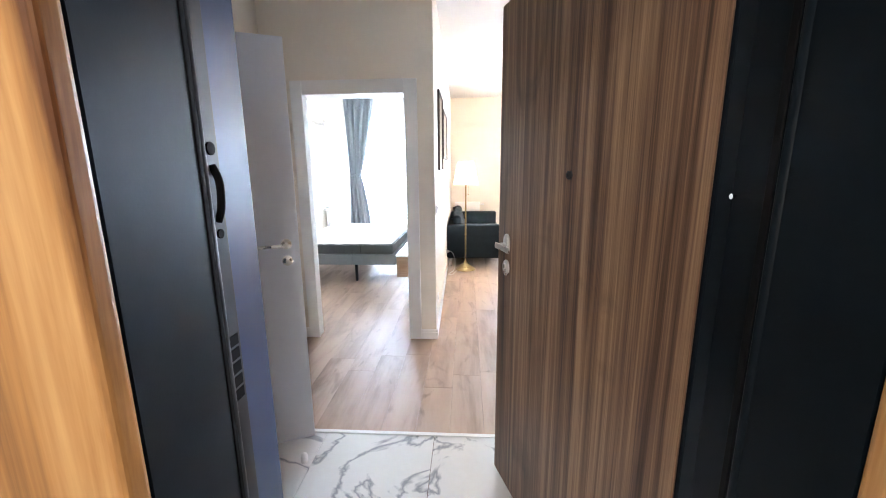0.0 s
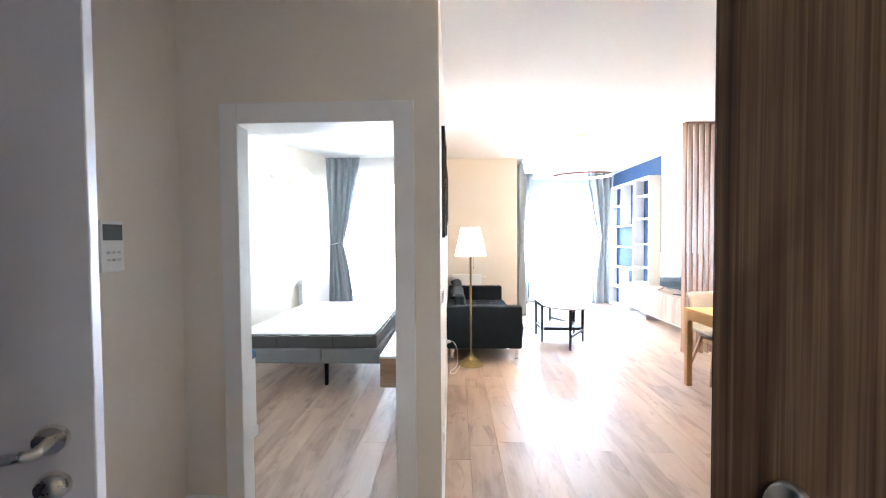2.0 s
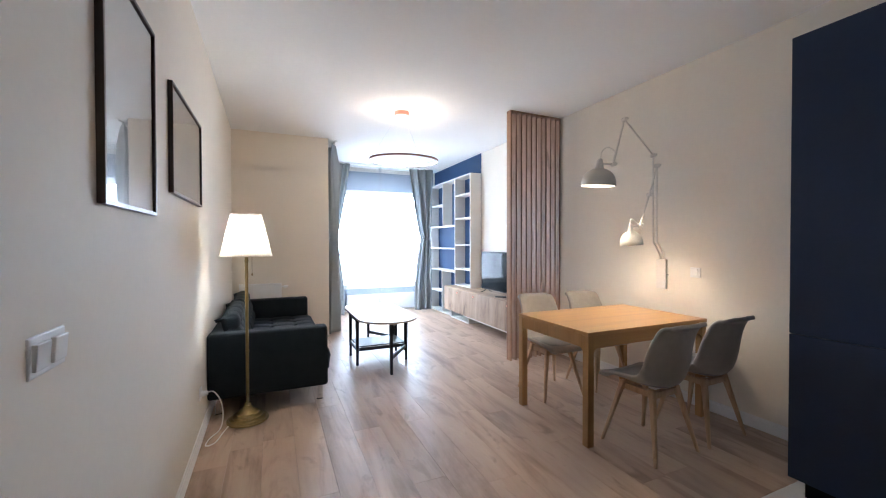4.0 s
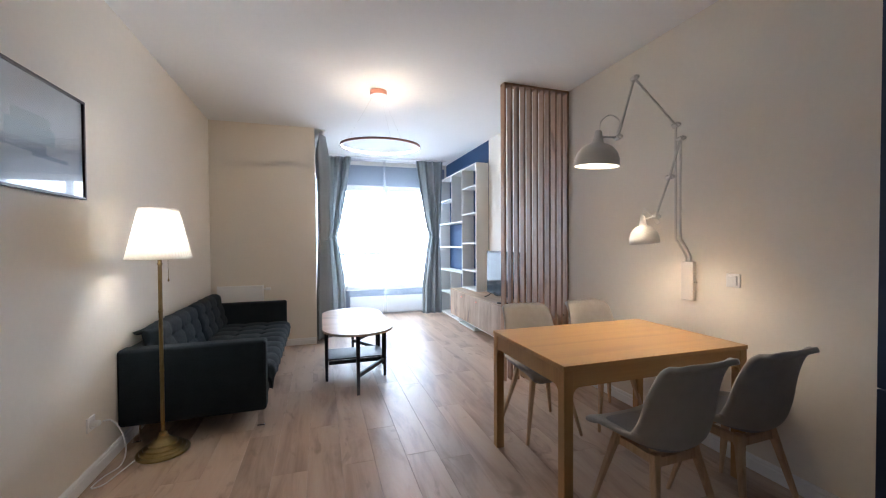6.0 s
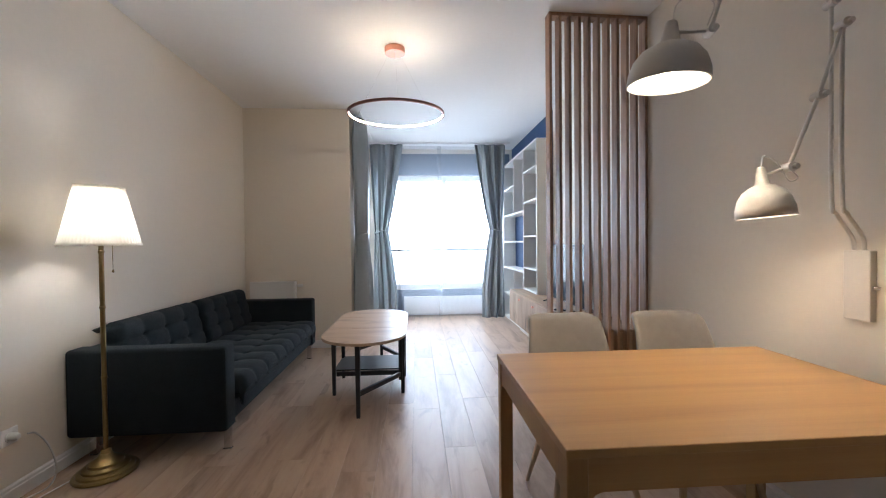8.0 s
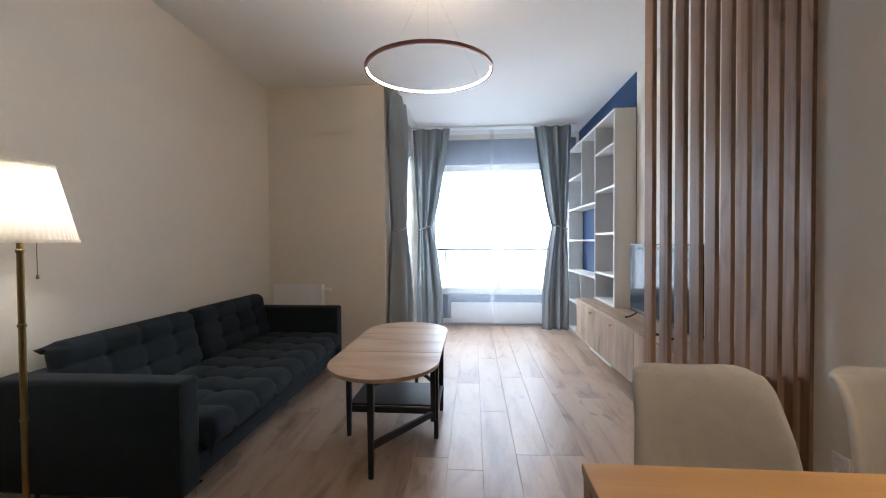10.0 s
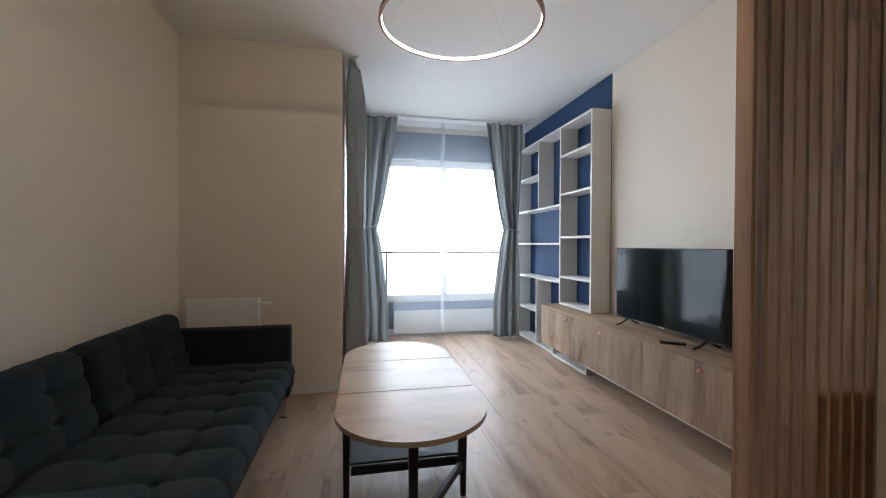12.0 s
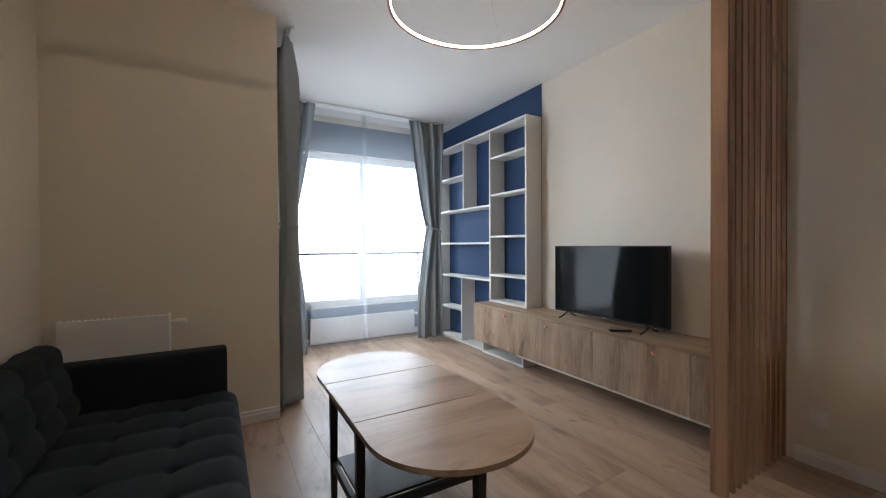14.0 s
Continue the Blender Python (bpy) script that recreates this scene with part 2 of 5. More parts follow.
M_SCREEN = mat("tv_screen", (0.006, 0.008, 0.009), 0.07, vary=0.02, spec=0.28)
M_SKY = mat("hazy_sky", (0.8, 0.85, 0.9), 1.0, vary=0.01, scale=0.2, emit=(0.86, 0.93, 1.0), strength=5.0)
M_BLACKWOOD = mat("black_stained_wood", (0.016, 0.017, 0.020), 0.45, vary=0.2, scale=12, bump=0.1, stretch=(1, 1, 0.2))
M_LAMPWHITE = mat("off_white_lamp_enamel", (0.74, 0.69, 0.62), 0.42, vary=0.03)
M_BULB = mat("lit_bulb", (1, 1, 1), 0.5, emit=(1.0, 0.80, 0.55), strength=26.0)
M_SHADE_IN = mat("white_shade_lining", (0.9, 0.88, 0.84), 0.6, vary=0.01)
M_LED = mat("led_diffuser", (1, 1, 1), 0.5, emit=(1.0, 0.75, 0.50), strength=102.0)
M_MATTRESS = mat("white_mattress_ticking", (0.86, 0.86, 0.87), 0.95, vary=0.02, scale=12, bump=0.5, bump_scale=160)
M_MATTSIDE = mat("dark_grey_mattress_border", (0.075, 0.08, 0.078), 0.95, vary=0.1, scale=12, bump=0.4, bump_scale=300)
M_BEDGREY = mat("grey_upholstery", (0.23, 0.24, 0.245), 0.92, vary=0.08, scale=14, bump=0.5, bump_scale=600)
M_BLUEPAD = mat("blue_felt_pad", (0.05, 0.11, 0.22), 0.95, vary=0.08, scale=14, bump=0.4, bump_scale=500)
M_CURTAIN = cloth_light("grey_blue_curtain", (0.37, 0.40, 0.41), 0.0, 0.18)
M_VOILE = cloth_light("white_voile", (0.85, 0.90, 0.97), 0.80, 0.38)
M_LAMPSHADE = cloth_light("pleated_white_shade", (0.93, 0.90, 0.82), 0.0, 0.40)
M_PETAL = cloth_light("white_petal", (0.98, 0.96, 0.93), 0.0, 0.50)
M_GLASS = glass("window_glass")
M_PAPER = mat("pale_print", (0.66, 0.68, 0.69), 0.25, vary=0.03, scale=3)
M_PRINT_A = mat("pale_blue_ink", (0.46, 0.55, 0.58), 0.25, vary=0.06, scale=6)
M_PRINT_B = mat("grey_green_ink", (0.52, 0.57, 0.56), 0.25, vary=0.06, scale=6)
M_PRINT_C = mat("slate_ink", (0.42, 0.48, 0.52), 0.25, vary=0.08, scale=6)
M_CABLE = mat("white_cable", (0.75, 0.74, 0.72), 0.5)
M_FLOOR = wood("oak_laminate", (0.25, 0.158, 0.104), (0.455, 0.318, 0.226), (0.525, 0.385, 0.285), "y", 0.36, 4.2, 0.03, knots=0.55, rand=0.06, long=0.7, fine=0.13, swirl=0.9, knot_size=2.3, contrast=0.9)
M_DOORWOOD = wood("zebrano_door_foil", (0.045, 0.024, 0.016), (0.165, 0.095, 0.058), (0.34, 0.225, 0.135), "z", 0.42, 27.0, 0.12, long=0.50, contrast=1.35, knots=0.55, fine=0.30, swirl=0.35)
M_CASINGWOOD = wood("orange_wood_casing", (0.12, 0.042, 0.012), (0.44, 0.225, 0.075), (0.68, 0.43, 0.19), "z", 0.42, 7.5, 0.12, long=0.45, contrast=1.15, fine=0.16, swirl=0.55)
M_SLAT = wood("oak_slat", (0.18, 0.092, 0.050), (0.355, 0.208, 0.125), (0.44, 0.278, 0.180), "z", 0.45, 14.0, 0.12, knots=0.55, rand=0.08, long=0.6, fine=0.18)
M_CABWOOD = wood("knotty_oak_front", (0.17, 0.105, 0.065), (0.335, 0.23, 0.155), (0.44, 0.325, 0.23), "z", 0.45, 6.5, 0.15, knots=0.85, rand=0.06, long=1.1)
M_CABTOP = wood("knotty_oak_top", (0.17, 0.10, 0.055), (0.34, 0.225, 0.14), (0.46, 0.33, 0.22), "y", 0.45, 11.0, 0.15, knots=0.5, long=0.7)
M_TABLE = wood("oak_veneer_table", (0.37, 0.20, 0.070), (0.46, 0.26, 0.098), (0.51, 0.305, 0.122), "x", 0.36, 14.0, 0.05, long=0.5, contrast=0.75, fine=0.2)
M_TABLELEG = wood("oak_leg", (0.35, 0.19, 0.066), (0.43, 0.243, 0.092), (0.49, 0.29, 0.115), "z", 0.42, 14.0, 0.05, long=0.5, contrast=0.8, fine=0.2)
M_CHAIRLEG = wood("beech_leg", (0.44, 0.27, 0.15), (0.55, 0.365, 0.22), (0.62, 0.43, 0.27), "z", 0.45, 20.0, 0.05, long=1.0, fine=0.15)
M_COFFEE = wood("knotty_pine_top", (0.40, 0.245, 0.150), (0.58, 0.405, 0.275), (0.64, 0.475, 0.345), "x", 0.32, 5.0, 0.01, knots=0.5, long=0.8, rand=0.04, fine=0.12, swirl=0.9)
M_CONSOLE = wood("light_oak_console", (0.30, 0.19, 0.10), (0.42, 0.28, 0.17), (0.50, 0.36, 0.24), "x", 0.45, 12.0, 0.1, long=0.8)
M_MARBLE = marble("white_marble_tile")
M_GROUT = mat("grout", (0.45, 0.44, 0.42), 0.9, vary=0.05)
M_STRIP = mat("grey_strike_steel", (0.055, 0.058, 0.065), 0.42, metal=0.7, vary=0.08)
M_PANEL = mat("grey_blue_shutter_panel", (0.20, 0.24, 0.31), 0.6, vary=0.04)
M_SUBFLOOR = mat("dark_joint", (0.16, 0.105, 0.075), 0.9, vary=0.05)

# ---------------------------------------------------------------- mesh helpers


def box(bm, x0, x1, y0, y1, z0, z1, bevel=0.0, seg=2):
    r = bmesh.ops.create_cube(bm, size=1.0, matrix=Matrix.LocRotScale(((x0 + x1) / 2, (y0 + y1) / 2, (z0 + z1) / 2), None, (abs(x1 - x0), abs(y1 - y0), abs(z1 - z0))))
    if bevel:
        edges = list({e for v in r["verts"] for e in v.link_edges})
        bmesh.ops.bevel(bm, geom=edges, offset=bevel, segments=seg, affect="EDGES", profile=0.5)
    return bm


def cube(x0, x1, y0, y1, z0, z1, bevel=0.0, seg=2):
    return box(bmesh.new(), x0, x1, y0, y1, z0, z1, bevel, seg)


def rod(bm, a, b, r0, r1=None, seg=12):
    a, b = Vector(a), Vector(b)
    r1 = r0 if r1 is None else r1
    d = b - a
    m = Matrix.Translation((a + b) / 2) @ d.to_track_quat("Z", "Y").to_matrix().to_4x4()
    bmesh.ops.create_cone(bm, cap_ends=True, segments=seg, radius1=r0, radius2=r1, depth=d.length, matrix=m)
    return bm


def bar(bm, a, b, w0, d0, w1=None, d1=None, bevel=0.003):
    """A square bar from a to b that may taper."""
    w1, d1 = w1 or w0, d1 or d0
    a, b = Vector(a), Vector(b)
    vs = []
    for p, w, d in ((a, w0, d0), (b, w1, d1)):
        vs.append([bm.verts.new(p + Vector((sx * w / 2, sy * d / 2, 0))) for sx, sy in ((-1, -1), (1, -1), (1, 1), (-1, 1))])
    fs = [bm.faces.new(vs[0][::-1]), bm.faces.new(vs[1])]
    for i in range(4):
        j = (i + 1) % 4
        fs.append(bm.faces.new((vs[0][i], vs[0][j], vs[1][j], vs[1][i])))
    if bevel:
        edges = list({e for f in fs for e in f.edges})
        bmesh.ops.bevel(bm, geom=edges, offset=bevel, segments=2, affect="EDGES", profile=0.5)
    return bm


def lathe(bm, profile, cx=0, cy=0, cz=0, seg=32, pleat=0.0, pleats=0):
    """Turns a profile of (radius, height) round the upright axis."""
    rings = []
    for r, z in profile:
        ring = []
        for i in range(seg):
            a = 2 * math.pi * i / seg
            k = r * (1 + pleat * math.cos(a * pleats)) if pleats else r
            ring.append(bm.verts.new((cx + k * math.cos(a), cy + k * math.sin(a), cz + z)))
        rings.append(ring)
    for p, q in zip(rings, rings[1:]):
        for i in range(seg):
            j = (i + 1) % seg
            bm.faces.new((p[i], p[j], q[j], q[i]))
    return bm


def tube(bm, points, r, seg=8):
    """A round pipe along a polyline."""
    pts = [Vector(p) for p in points]
    rings = []
    for i, p in enumerate(pts):
        d = (pts[min(i + 1, len(pts) - 1)] - pts[max(i - 1, 0)]).normalized()
        side = d.orthogonal().normalized() if i == 0 else (side - d * side.dot(d)).normalized()
        up = d.cross(side)
        rings.append([bm.verts.new(p + r * (math.cos(2 * math.pi * k / seg) * side + math.sin(2 * math.pi * k / seg) * up)) for k in range(seg)])
    for p, q in zip(rings, rings[1:]):
        for k in range(seg):
            j = (k + 1) % seg
            bm.faces.new((p[k], p[j], q[j], q[k]))
    bm.faces.new(rings[0][::-1])
    bm.faces.new(rings[-1])
    return bm


def smooth_path(points, n=8):
    """Points of a Catmull-Rom curve through the given ones."""
    p = [Vector(q) for q in points]
    p = [2 * p[0] - p[1]] + p + [2 * p[-1] - p[-2]]
    out = []
    for i in range(1, len(p) - 2):
        for k in range(n):
            t = k / n
            out.append(0.5 * ((2 * p[i]) + (p[i + 1] - p[i - 1]) * t + (2 * p[i - 1] - 5 * p[i] + 4 * p[i + 1] - p[i + 2]) * t * t + (3 * p[i] - p[i - 1] - 3 * p[i + 1] + p[i + 2]) * t ** 3))
    return out + [p[-2]]


def prism(bm, outline, z0, z1, bevel=0.0):
    """An upright slab with the given (x, y) outline."""
    low = [bm.verts.new((x, y, z0)) for x, y in outline]
    high = [bm.verts.new((x, y, z1)) for x, y in outline]
    f1, f2 = bm.faces.new(low[::-1]), bm.faces.new(high)
    for i in range(len(outline)):
        j = (i + 1) % len(outline)
        bm.faces.new((low[i], low[j], high[j], high[i]))
    if bevel:
        bmesh.ops.bevel(bm, geom=list(f1.edges) + list(f2.edges), offset=bevel, segments=2, affect="EDGES", profile=0.5)
    return bm


def pillow(nx, ny, fx, fy, size, depth=0.02, edge=0.04, thick=0.1, seed=0):
    """A tufted cushion lying in x, y from 0 to size, its top at z = 0: fx by fy pads, pulled down at their corners, with a rounded rim."""
    sx, sy = size
    bm = bmesh.new()
    rows = []
    for j in range(ny + 1):
        row = []
        for i in range(nx + 1):
            u, v = i / nx, j / ny
            a, b = abs(math.sin(math.pi * u * fx)), abs(math.sin(math.pi * v * fy))
            puff = depth * ((a ** 0.55) * 0.5 + (b ** 0.55) * 0.5 - 1.0) - depth * 0.9 * max(0, 1 - (a + b) * 2.2)
            dx, dy = min(u, 1 - u) * sx, min(v, 1 - v) * sy
            for d in (dx, dy):
                if d < edge:
                    puff -= edge * (1 - math.sqrt(max(0.0, 1 - (1 - d / edge) ** 2)))
            puff += 0.004 * noise.noise(Vector((u * 9 + seed, v * 9, seed)))
            px, py = u * sx, v * sy
            if dx < edge and dy < edge:
                cx, cy = (edge if u < 0.5 else sx - edge), (edge if v < 0.5 else sy - edge)
                ex, ey = px - cx, py - cy
                k = max(abs(ex), abs(ey)) / (math.hypot(ex, ey) or 1.0)
                px, py = cx + ex * k, cy + ey * k
            row.append(bm.verts.new((px, py, puff)))
        rows.append(row)
    for j in range(ny):
        for i in range(nx):
            bm.faces.new((rows[j][i], rows[j][i + 1], rows[j + 1][i + 1], rows[j + 1][i]))
    rim = [rows[0][i] for i in range(nx + 1)] + [rows[j][nx] for j in range(1, ny + 1)] + [rows[ny][i] for i in range(nx - 1, -1, -1)] + [rows[j][0] for j in range(ny - 1, 0, -1)]
    low = rim
    for inset, z in ((0.0, -thick * 0.62), (0.012, -thick * 0.85), (0.030, -thick)):
        ring = [bm.verts.new((v.co.x + inset * (1 - 2 * v.co.x / sx), v.co.y + inset * (1 - 2 * v.co.y / sy), min(z, v.co.z))) for v in rim]
        for i in range(len(rim)):
            j = (i + 1) % len(rim)
            bm.faces.new((low[j], low[i], ring[i], ring[j]))
        low = ring
    bm.faces.new(low[::-1])
    bmesh.ops.recalc_face_normals(bm, faces=bm.faces)
    return bm


def finish(name, bm, material, smooth=False):
    me = bpy.data.meshes.new(name)
    bm.to_mesh(me)
    bm.free()
    me.materials.append(material)
    if smooth:
        for p in me.polygons:
            p.use_smooth = True
    return me


def part(name, bm, material, parent, label="", smooth=False):
    """One mesh, built in its thing's own coordinates, as a part of a thing or of a part."""
    ob = new(name, finish(name, bm, material, smooth))
    ob.parent = parent
    if label:
        ob["label"] = label
    return ob


def thing(name, label, category, m=None, group="", kind=""):
    ob = new(name)
    ob.empty_display_size = 0.1
    if m is not None:
        ob.matrix_basis = m
    return tagged(ob, label, category, group, kind)


def solid(name, bm, material, label, category, kind="", smooth=False, group=""):
    """A thing that is one mesh."""
    return tagged(new(name, finish(name, bm, material, smooth)), label, category, group, kind)


def auto(ob, angle=40):
    """Shade smooth, but keep the edges sharper than the angle."""
    bm = bmesh.new()
    bm.from_mesh(ob.data)
    for f in bm.faces:
        f.smooth = True
    for e in bm.edges:
        e.smooth = len(e.link_faces) == 2 and e.calc_face_angle(0) < radians(angle)
    bm.to_mesh(ob.data)
    bm.free()
    return ob


def bent(bm, m):
    bmesh.ops.transform(bm, matrix=m, verts=bm.verts)
    return bm

# ---------------------------------------------------------------- structure
CE = 2.82


def structure(name, bm, material, label, category):
    return solid(name, bm, material, label, category, "structure")


def boxes(*rows):
    bm = bmesh.new()
    for r in rows:
        box(bm, *r)
    return bm


structure("floor", boxes((-3.4, 3.8, -0.9, 11.2, -0.14, -0.009)), M_SUBFLOOR, "dark screed under the laminate and tiles", "floor")
structure("ceiling", boxes((-3.4, 3.8, -0.9, 11.25, CE, CE + 0.12)), M_CEIL, "smooth matt white ceiling", "ceiling")
structure("ceiling_bulkhead", boxes((-3.1, -1.36, 4.285, 4.98, 2.26, CE)), M_CEIL, "white boxed bulkhead over the wardrobe", "ceiling")

structure("wall_living_west", prism(bmesh.new(), [(0.053, 4.28), (-0.01, 9.0), (-0.08, 9.0), (-0.06, 4.28)], 0, CE), M_WALL, "plain cream painted wall behind the sofa", "wall")
structure("wall_bedroom_door", boxes((-0.165, 0.055, 4.11, 4.28, 0, CE), (-1.41, -1.045, 4.11, 4.28, 0, CE), (-1.045, -0.165, 4.11, 4.28, 2.04, CE)), M_WALL, "cream painted wall with the bedroom doorway", "wall")
structure("wall_hall_west", boxes((-1.41, -1.29, 1.66, 2.47, 0, CE), (-1.41, -1.29, 3.30, 4.11, 0, CE), (-1.41, -1.29, 2.47, 3.30, 2.05, CE)), M_WALL, "cream painted hall wall with a side doorway", "wall")
structure("wall_side_room", boxes((-2.41, -2.33, 1.66, 4.11, 0, CE), (-2.33, -1.41, 1.60, 1.70, 0, CE), (-2.33, -1.41, 3.60, 3.70, 0, CE)), M_WALL, "plain walls of the side room", "wall")
structure("wall_entrance", boxes((-2.41, -0.21, 1.378, 1.66, 0, CE), (0.84, 3.77, 1.378, 1.66, 0, CE), (-0.21, 0.84, 1.378, 1.66, 2.12, CE)), M_WALL, "cream wall with the entrance opening", "wall")
structure("wall_living_east", boxes((3.65, 3.77, 1.66, 11.15, 0, CE)), M_WALL, "long plain cream painted wall", "wall")
structure("wall_navy_paint", boxes((3.646, 3.652, 8.93, 10.95, 0.0, CE - 0.001)), M_NAVY_PAINT, "deep navy painted wall patch behind the shelves", "wall")
structure("wall_living_north", boxes((-0.08, 1.21, 9.0, 9.12, 0, CE)), M_WALL, "cream painted wall behind the sofa's end", "wall")
structure("wall_bay_west", boxes((1.09, 1.21, 9.12, 9.38, 0, CE), (1.09, 1.21, 10.45, 10.95, 0, CE), (1.09, 1.21, 9.38, 10.45, 2.37, CE), (1.09, 1.21, 9.38, 10.45, 0, 0.10)), M_WALL, "bay side wall with a tall window", "wall")
structure("wall_bay_north", boxes((1.09, 1.44, 10.95, 11.18, 0, CE), (3.50, 3.65, 10.95, 11.18, 0, CE), (1.44, 3.50, 10.95, 11.18, 2.37, CE), (1.44, 3.50, 10.95, 11.18, 0, 0.44)), M_WALL, "bay wall with a wide window", "wall")
structure("wall_bedroom_north", boxes((-2.2, -1.93, 8.75, 9.02, 0, CE), (-0.28, -0.06, 8.75, 9.02, 0, CE), (-1.93, -0.28, 8.75, 9.02, 2.45, CE), (-1.93, -0.28, 8.75, 9.02, 0, 0.12)), M_WALL, "bedroom wall with a wide balcony window", "wall")
structure("wall_bedroom_west", prism(bmesh.new(), [(-2.04, 8.75), (-2.16, 8.75), (-3.22, 5.2), (-3.10, 5.2)], 0, CE), M_WALL, "cream painted slanting bedroom wall", "wall")
structure("wall_bedroom_corner", boxes((-3.22, -3.10, 4.28, 5.2, 0, CE), (-3.22, -1.41, 4.11, 4.28, 0, CE)), M_WALL, "cream bedroom walls beside the wardrobe", "wall")
structure("wall_landing", boxes((-1.6, -1.5, -0.8, 1.376, 0, CE), (1.7, 1.8, -0.8, 1.376, 0, CE), (-1.6, 1.8, -0.9, -0.8, 0, CE)), M_WALL, "plain landing walls", "wall")


# skirting boards with a stepped top
def skirting(name, x0, y0, x1, y1, h=0.085):
    d = Vector((x1 - x0, y1 - y0, 0))
    n = Vector((-d.y, d.x, 0)).normalized()
    prof = [(0.0, 0.0), (0.015, 0.0), (0.015, h * 0.68), (0.011, h * 0.74), (0.011, h * 0.88), (0.006, h), (0.0, h)]
    bm = bmesh.new()
    ends = []
    for p in (Vector((x0, y0, 0)), Vector((x1, y1, 0))):
        ends.append([bm.verts.new(p + n * o + Vector((0, 0, z))) for o, z in prof])
    bm.faces.new(ends[0])
    bm.faces.new(ends[1][::-1])
    for i in range(len(prof)):
        j = (i + 1) % len(prof)
        bm.faces.new((ends[0][i], ends[1][i], ends[1][j], ends[0][j]))
    bmesh.ops.recalc_face_normals(bm, faces=bm.faces)
    return structure(name, bm, M_WHITE, "white moulded skirting board", "baseboard")


skirting("baseboard_1", -0.01, 8.985, 0.053, 4.10)
skirting("baseboard_2", 1.21, 9.0, 0.005, 9.0)
skirting("baseboard_3", 3.65, 4.42, 3.65, 6.95)
skirting("baseboard_4", 0.068, 4.11, -0.082, 4.11)
skirting("baseboard_5", -1.067, 4.11, -1.29, 4.11)
skirting("baseboard_6", -1.29, 4.10, -1.29, 3.40)
skirting("baseboard_7", 3.65, 10.95, 1.21, 10.95)


# bedroom door frame
frame_1 = thing("door_frame", "white lacquered door frame round the bedroom doorway", "door frame", kind="structure")
for x0, x1, nm in ((-1.066, -0.972, "casing"), (-0.174, -0.072, "casing")):
    part(nm, cube(x0, x1, 4.088, 4.108, 0, 2.125, 0.004), M_WHITE, frame_1)
part("casing", cube(-0.971, -0.175, 4.088, 4.108, 2.02, 2.125, 0.004), M_WHITE, frame_1)
for x0, x1 in ((-1.044, -1.034), (-0.172, -0.166)):
    part("jamb", cube(x0, x1, 4.109, 4.30, 0, 2.018, 0.002), M_WHITE, frame_1)
part("head_lining", cube(-1.033, -0.173, 4.109, 4.30, 2.022, 2.038, 0.002), M_WHITE, frame_1)
for x0, x1 in ((-1.033, -0.982), (-0.178, -0.1725)):
    part("door_stop", cube(x0, x1, 4.110, 4.21, 0, 2.021, 0.002), M_WHITE, frame_1)
for z in (0.35, 1.75):
    part("hinge", rod(bmesh.new(), (-0.180, 4.292, z), (-0.180, 4.292, z + 0.09), 0.008), M_BLACK, frame_1, "dark hinge")
part("strike_plate", cube(-1.0338, -1.031, 4.245, 4.285, 0.98, 1.12), M_STEEL, frame_1, "steel strike plate")
structure("threshold_strip", cube(-0.72, 2.75, 2.842, 2.868, -0.008, 0.004, 0.002), M_WHITE, "thin pale strip between tiles and laminate", "trim")


# windows: frame, sashes and panes
def window(name, label, w, h, sashes, m, rail=None):
    win = thing(name, label, "window", m, kind="structure")
    t = 0.05
    for x0, x1, z0, z1 in ((-w / 2, -w / 2 + t, 0, h), (w / 2 - t, w / 2, 0, h), (-w / 2 + t, w / 2 - t, 0, t), (-w / 2 + t, w / 2 - t, h - t, h)):
        part("window_frame", cube(x0, x1, -0.03, 0.03, z0, z1, 0.004), M_WHITE, win)
    sw = (w - 2 * t) / sashes
    for i in range(sashes):
        a = -w / 2 + t + i * sw
        f = 0.038
        sash = part("sash", boxes((a, a + f, -0.045, 0.02, t, h - t), (a + sw - f, a + sw, -0.045, 0.02, t, h - t), (a + f, a + sw - f, -0.045, 0.02, t, t + f), (a + f, a + sw - f, -0.045, 0.02, h - t - f, h - t)), M_WHITE, win)
        pane = part("pane", cube(a + f, a + sw - f, -0.012, -0.004, t + f, h - t - f), M_GLASS, sash)
        pane.visible_shadow = False
        part("window_handle", boxes((a + sw - 0.035, a + sw - 0.015, -0.075, -0.046, h * 0.45, h * 0.45 + 0.05), (a + sw - 0.035, a + sw - 0.02, -0.085, -0.070, h * 0.45 - 0.10, h * 0.45 + 0.03)), M_PLASTIC, sash)
    return win


structure("window_shutter_box", boxes((1.30, 3.60, 10.935, 10.949, 2.375, 2.74)), M_PANEL, "grey-blue shutter box over the bay window", "trim")
structure("window_parapet", boxes((1.30, 3.60, 10.940, 10.949, 0.0, 0.435)), M_PANEL, "grey-blue low panel under the bay window", "trim")
window("window_1", "white framed wide living room window", 2.06, 1.93, 2, pose(2.47, 11.03, 0.44))
window("window_2", "white framed tall bay side window", 1.07, 2.27, 1, pose(1.14, 9.915, 0.10, 0, 0, 90))
window("window_3", "white framed wide bedroom window", 1.65, 2.33, 2, pose(-1.105, 8.86, 0.12))

bd = bmesh.new()
for a, b in (((-16, 22), (18, 22)), ((-9, 22.0), (-9, 9.6))):
    q = [bd.verts.new((x, y, z)) for (x, y), z in ((a, -9), (b, -9), (b, 16), (a, 16))]
    bd.faces.new(q)
structure("backdrop", bd, M_SKY, "bright white hazy sky outside the windows", "sky")

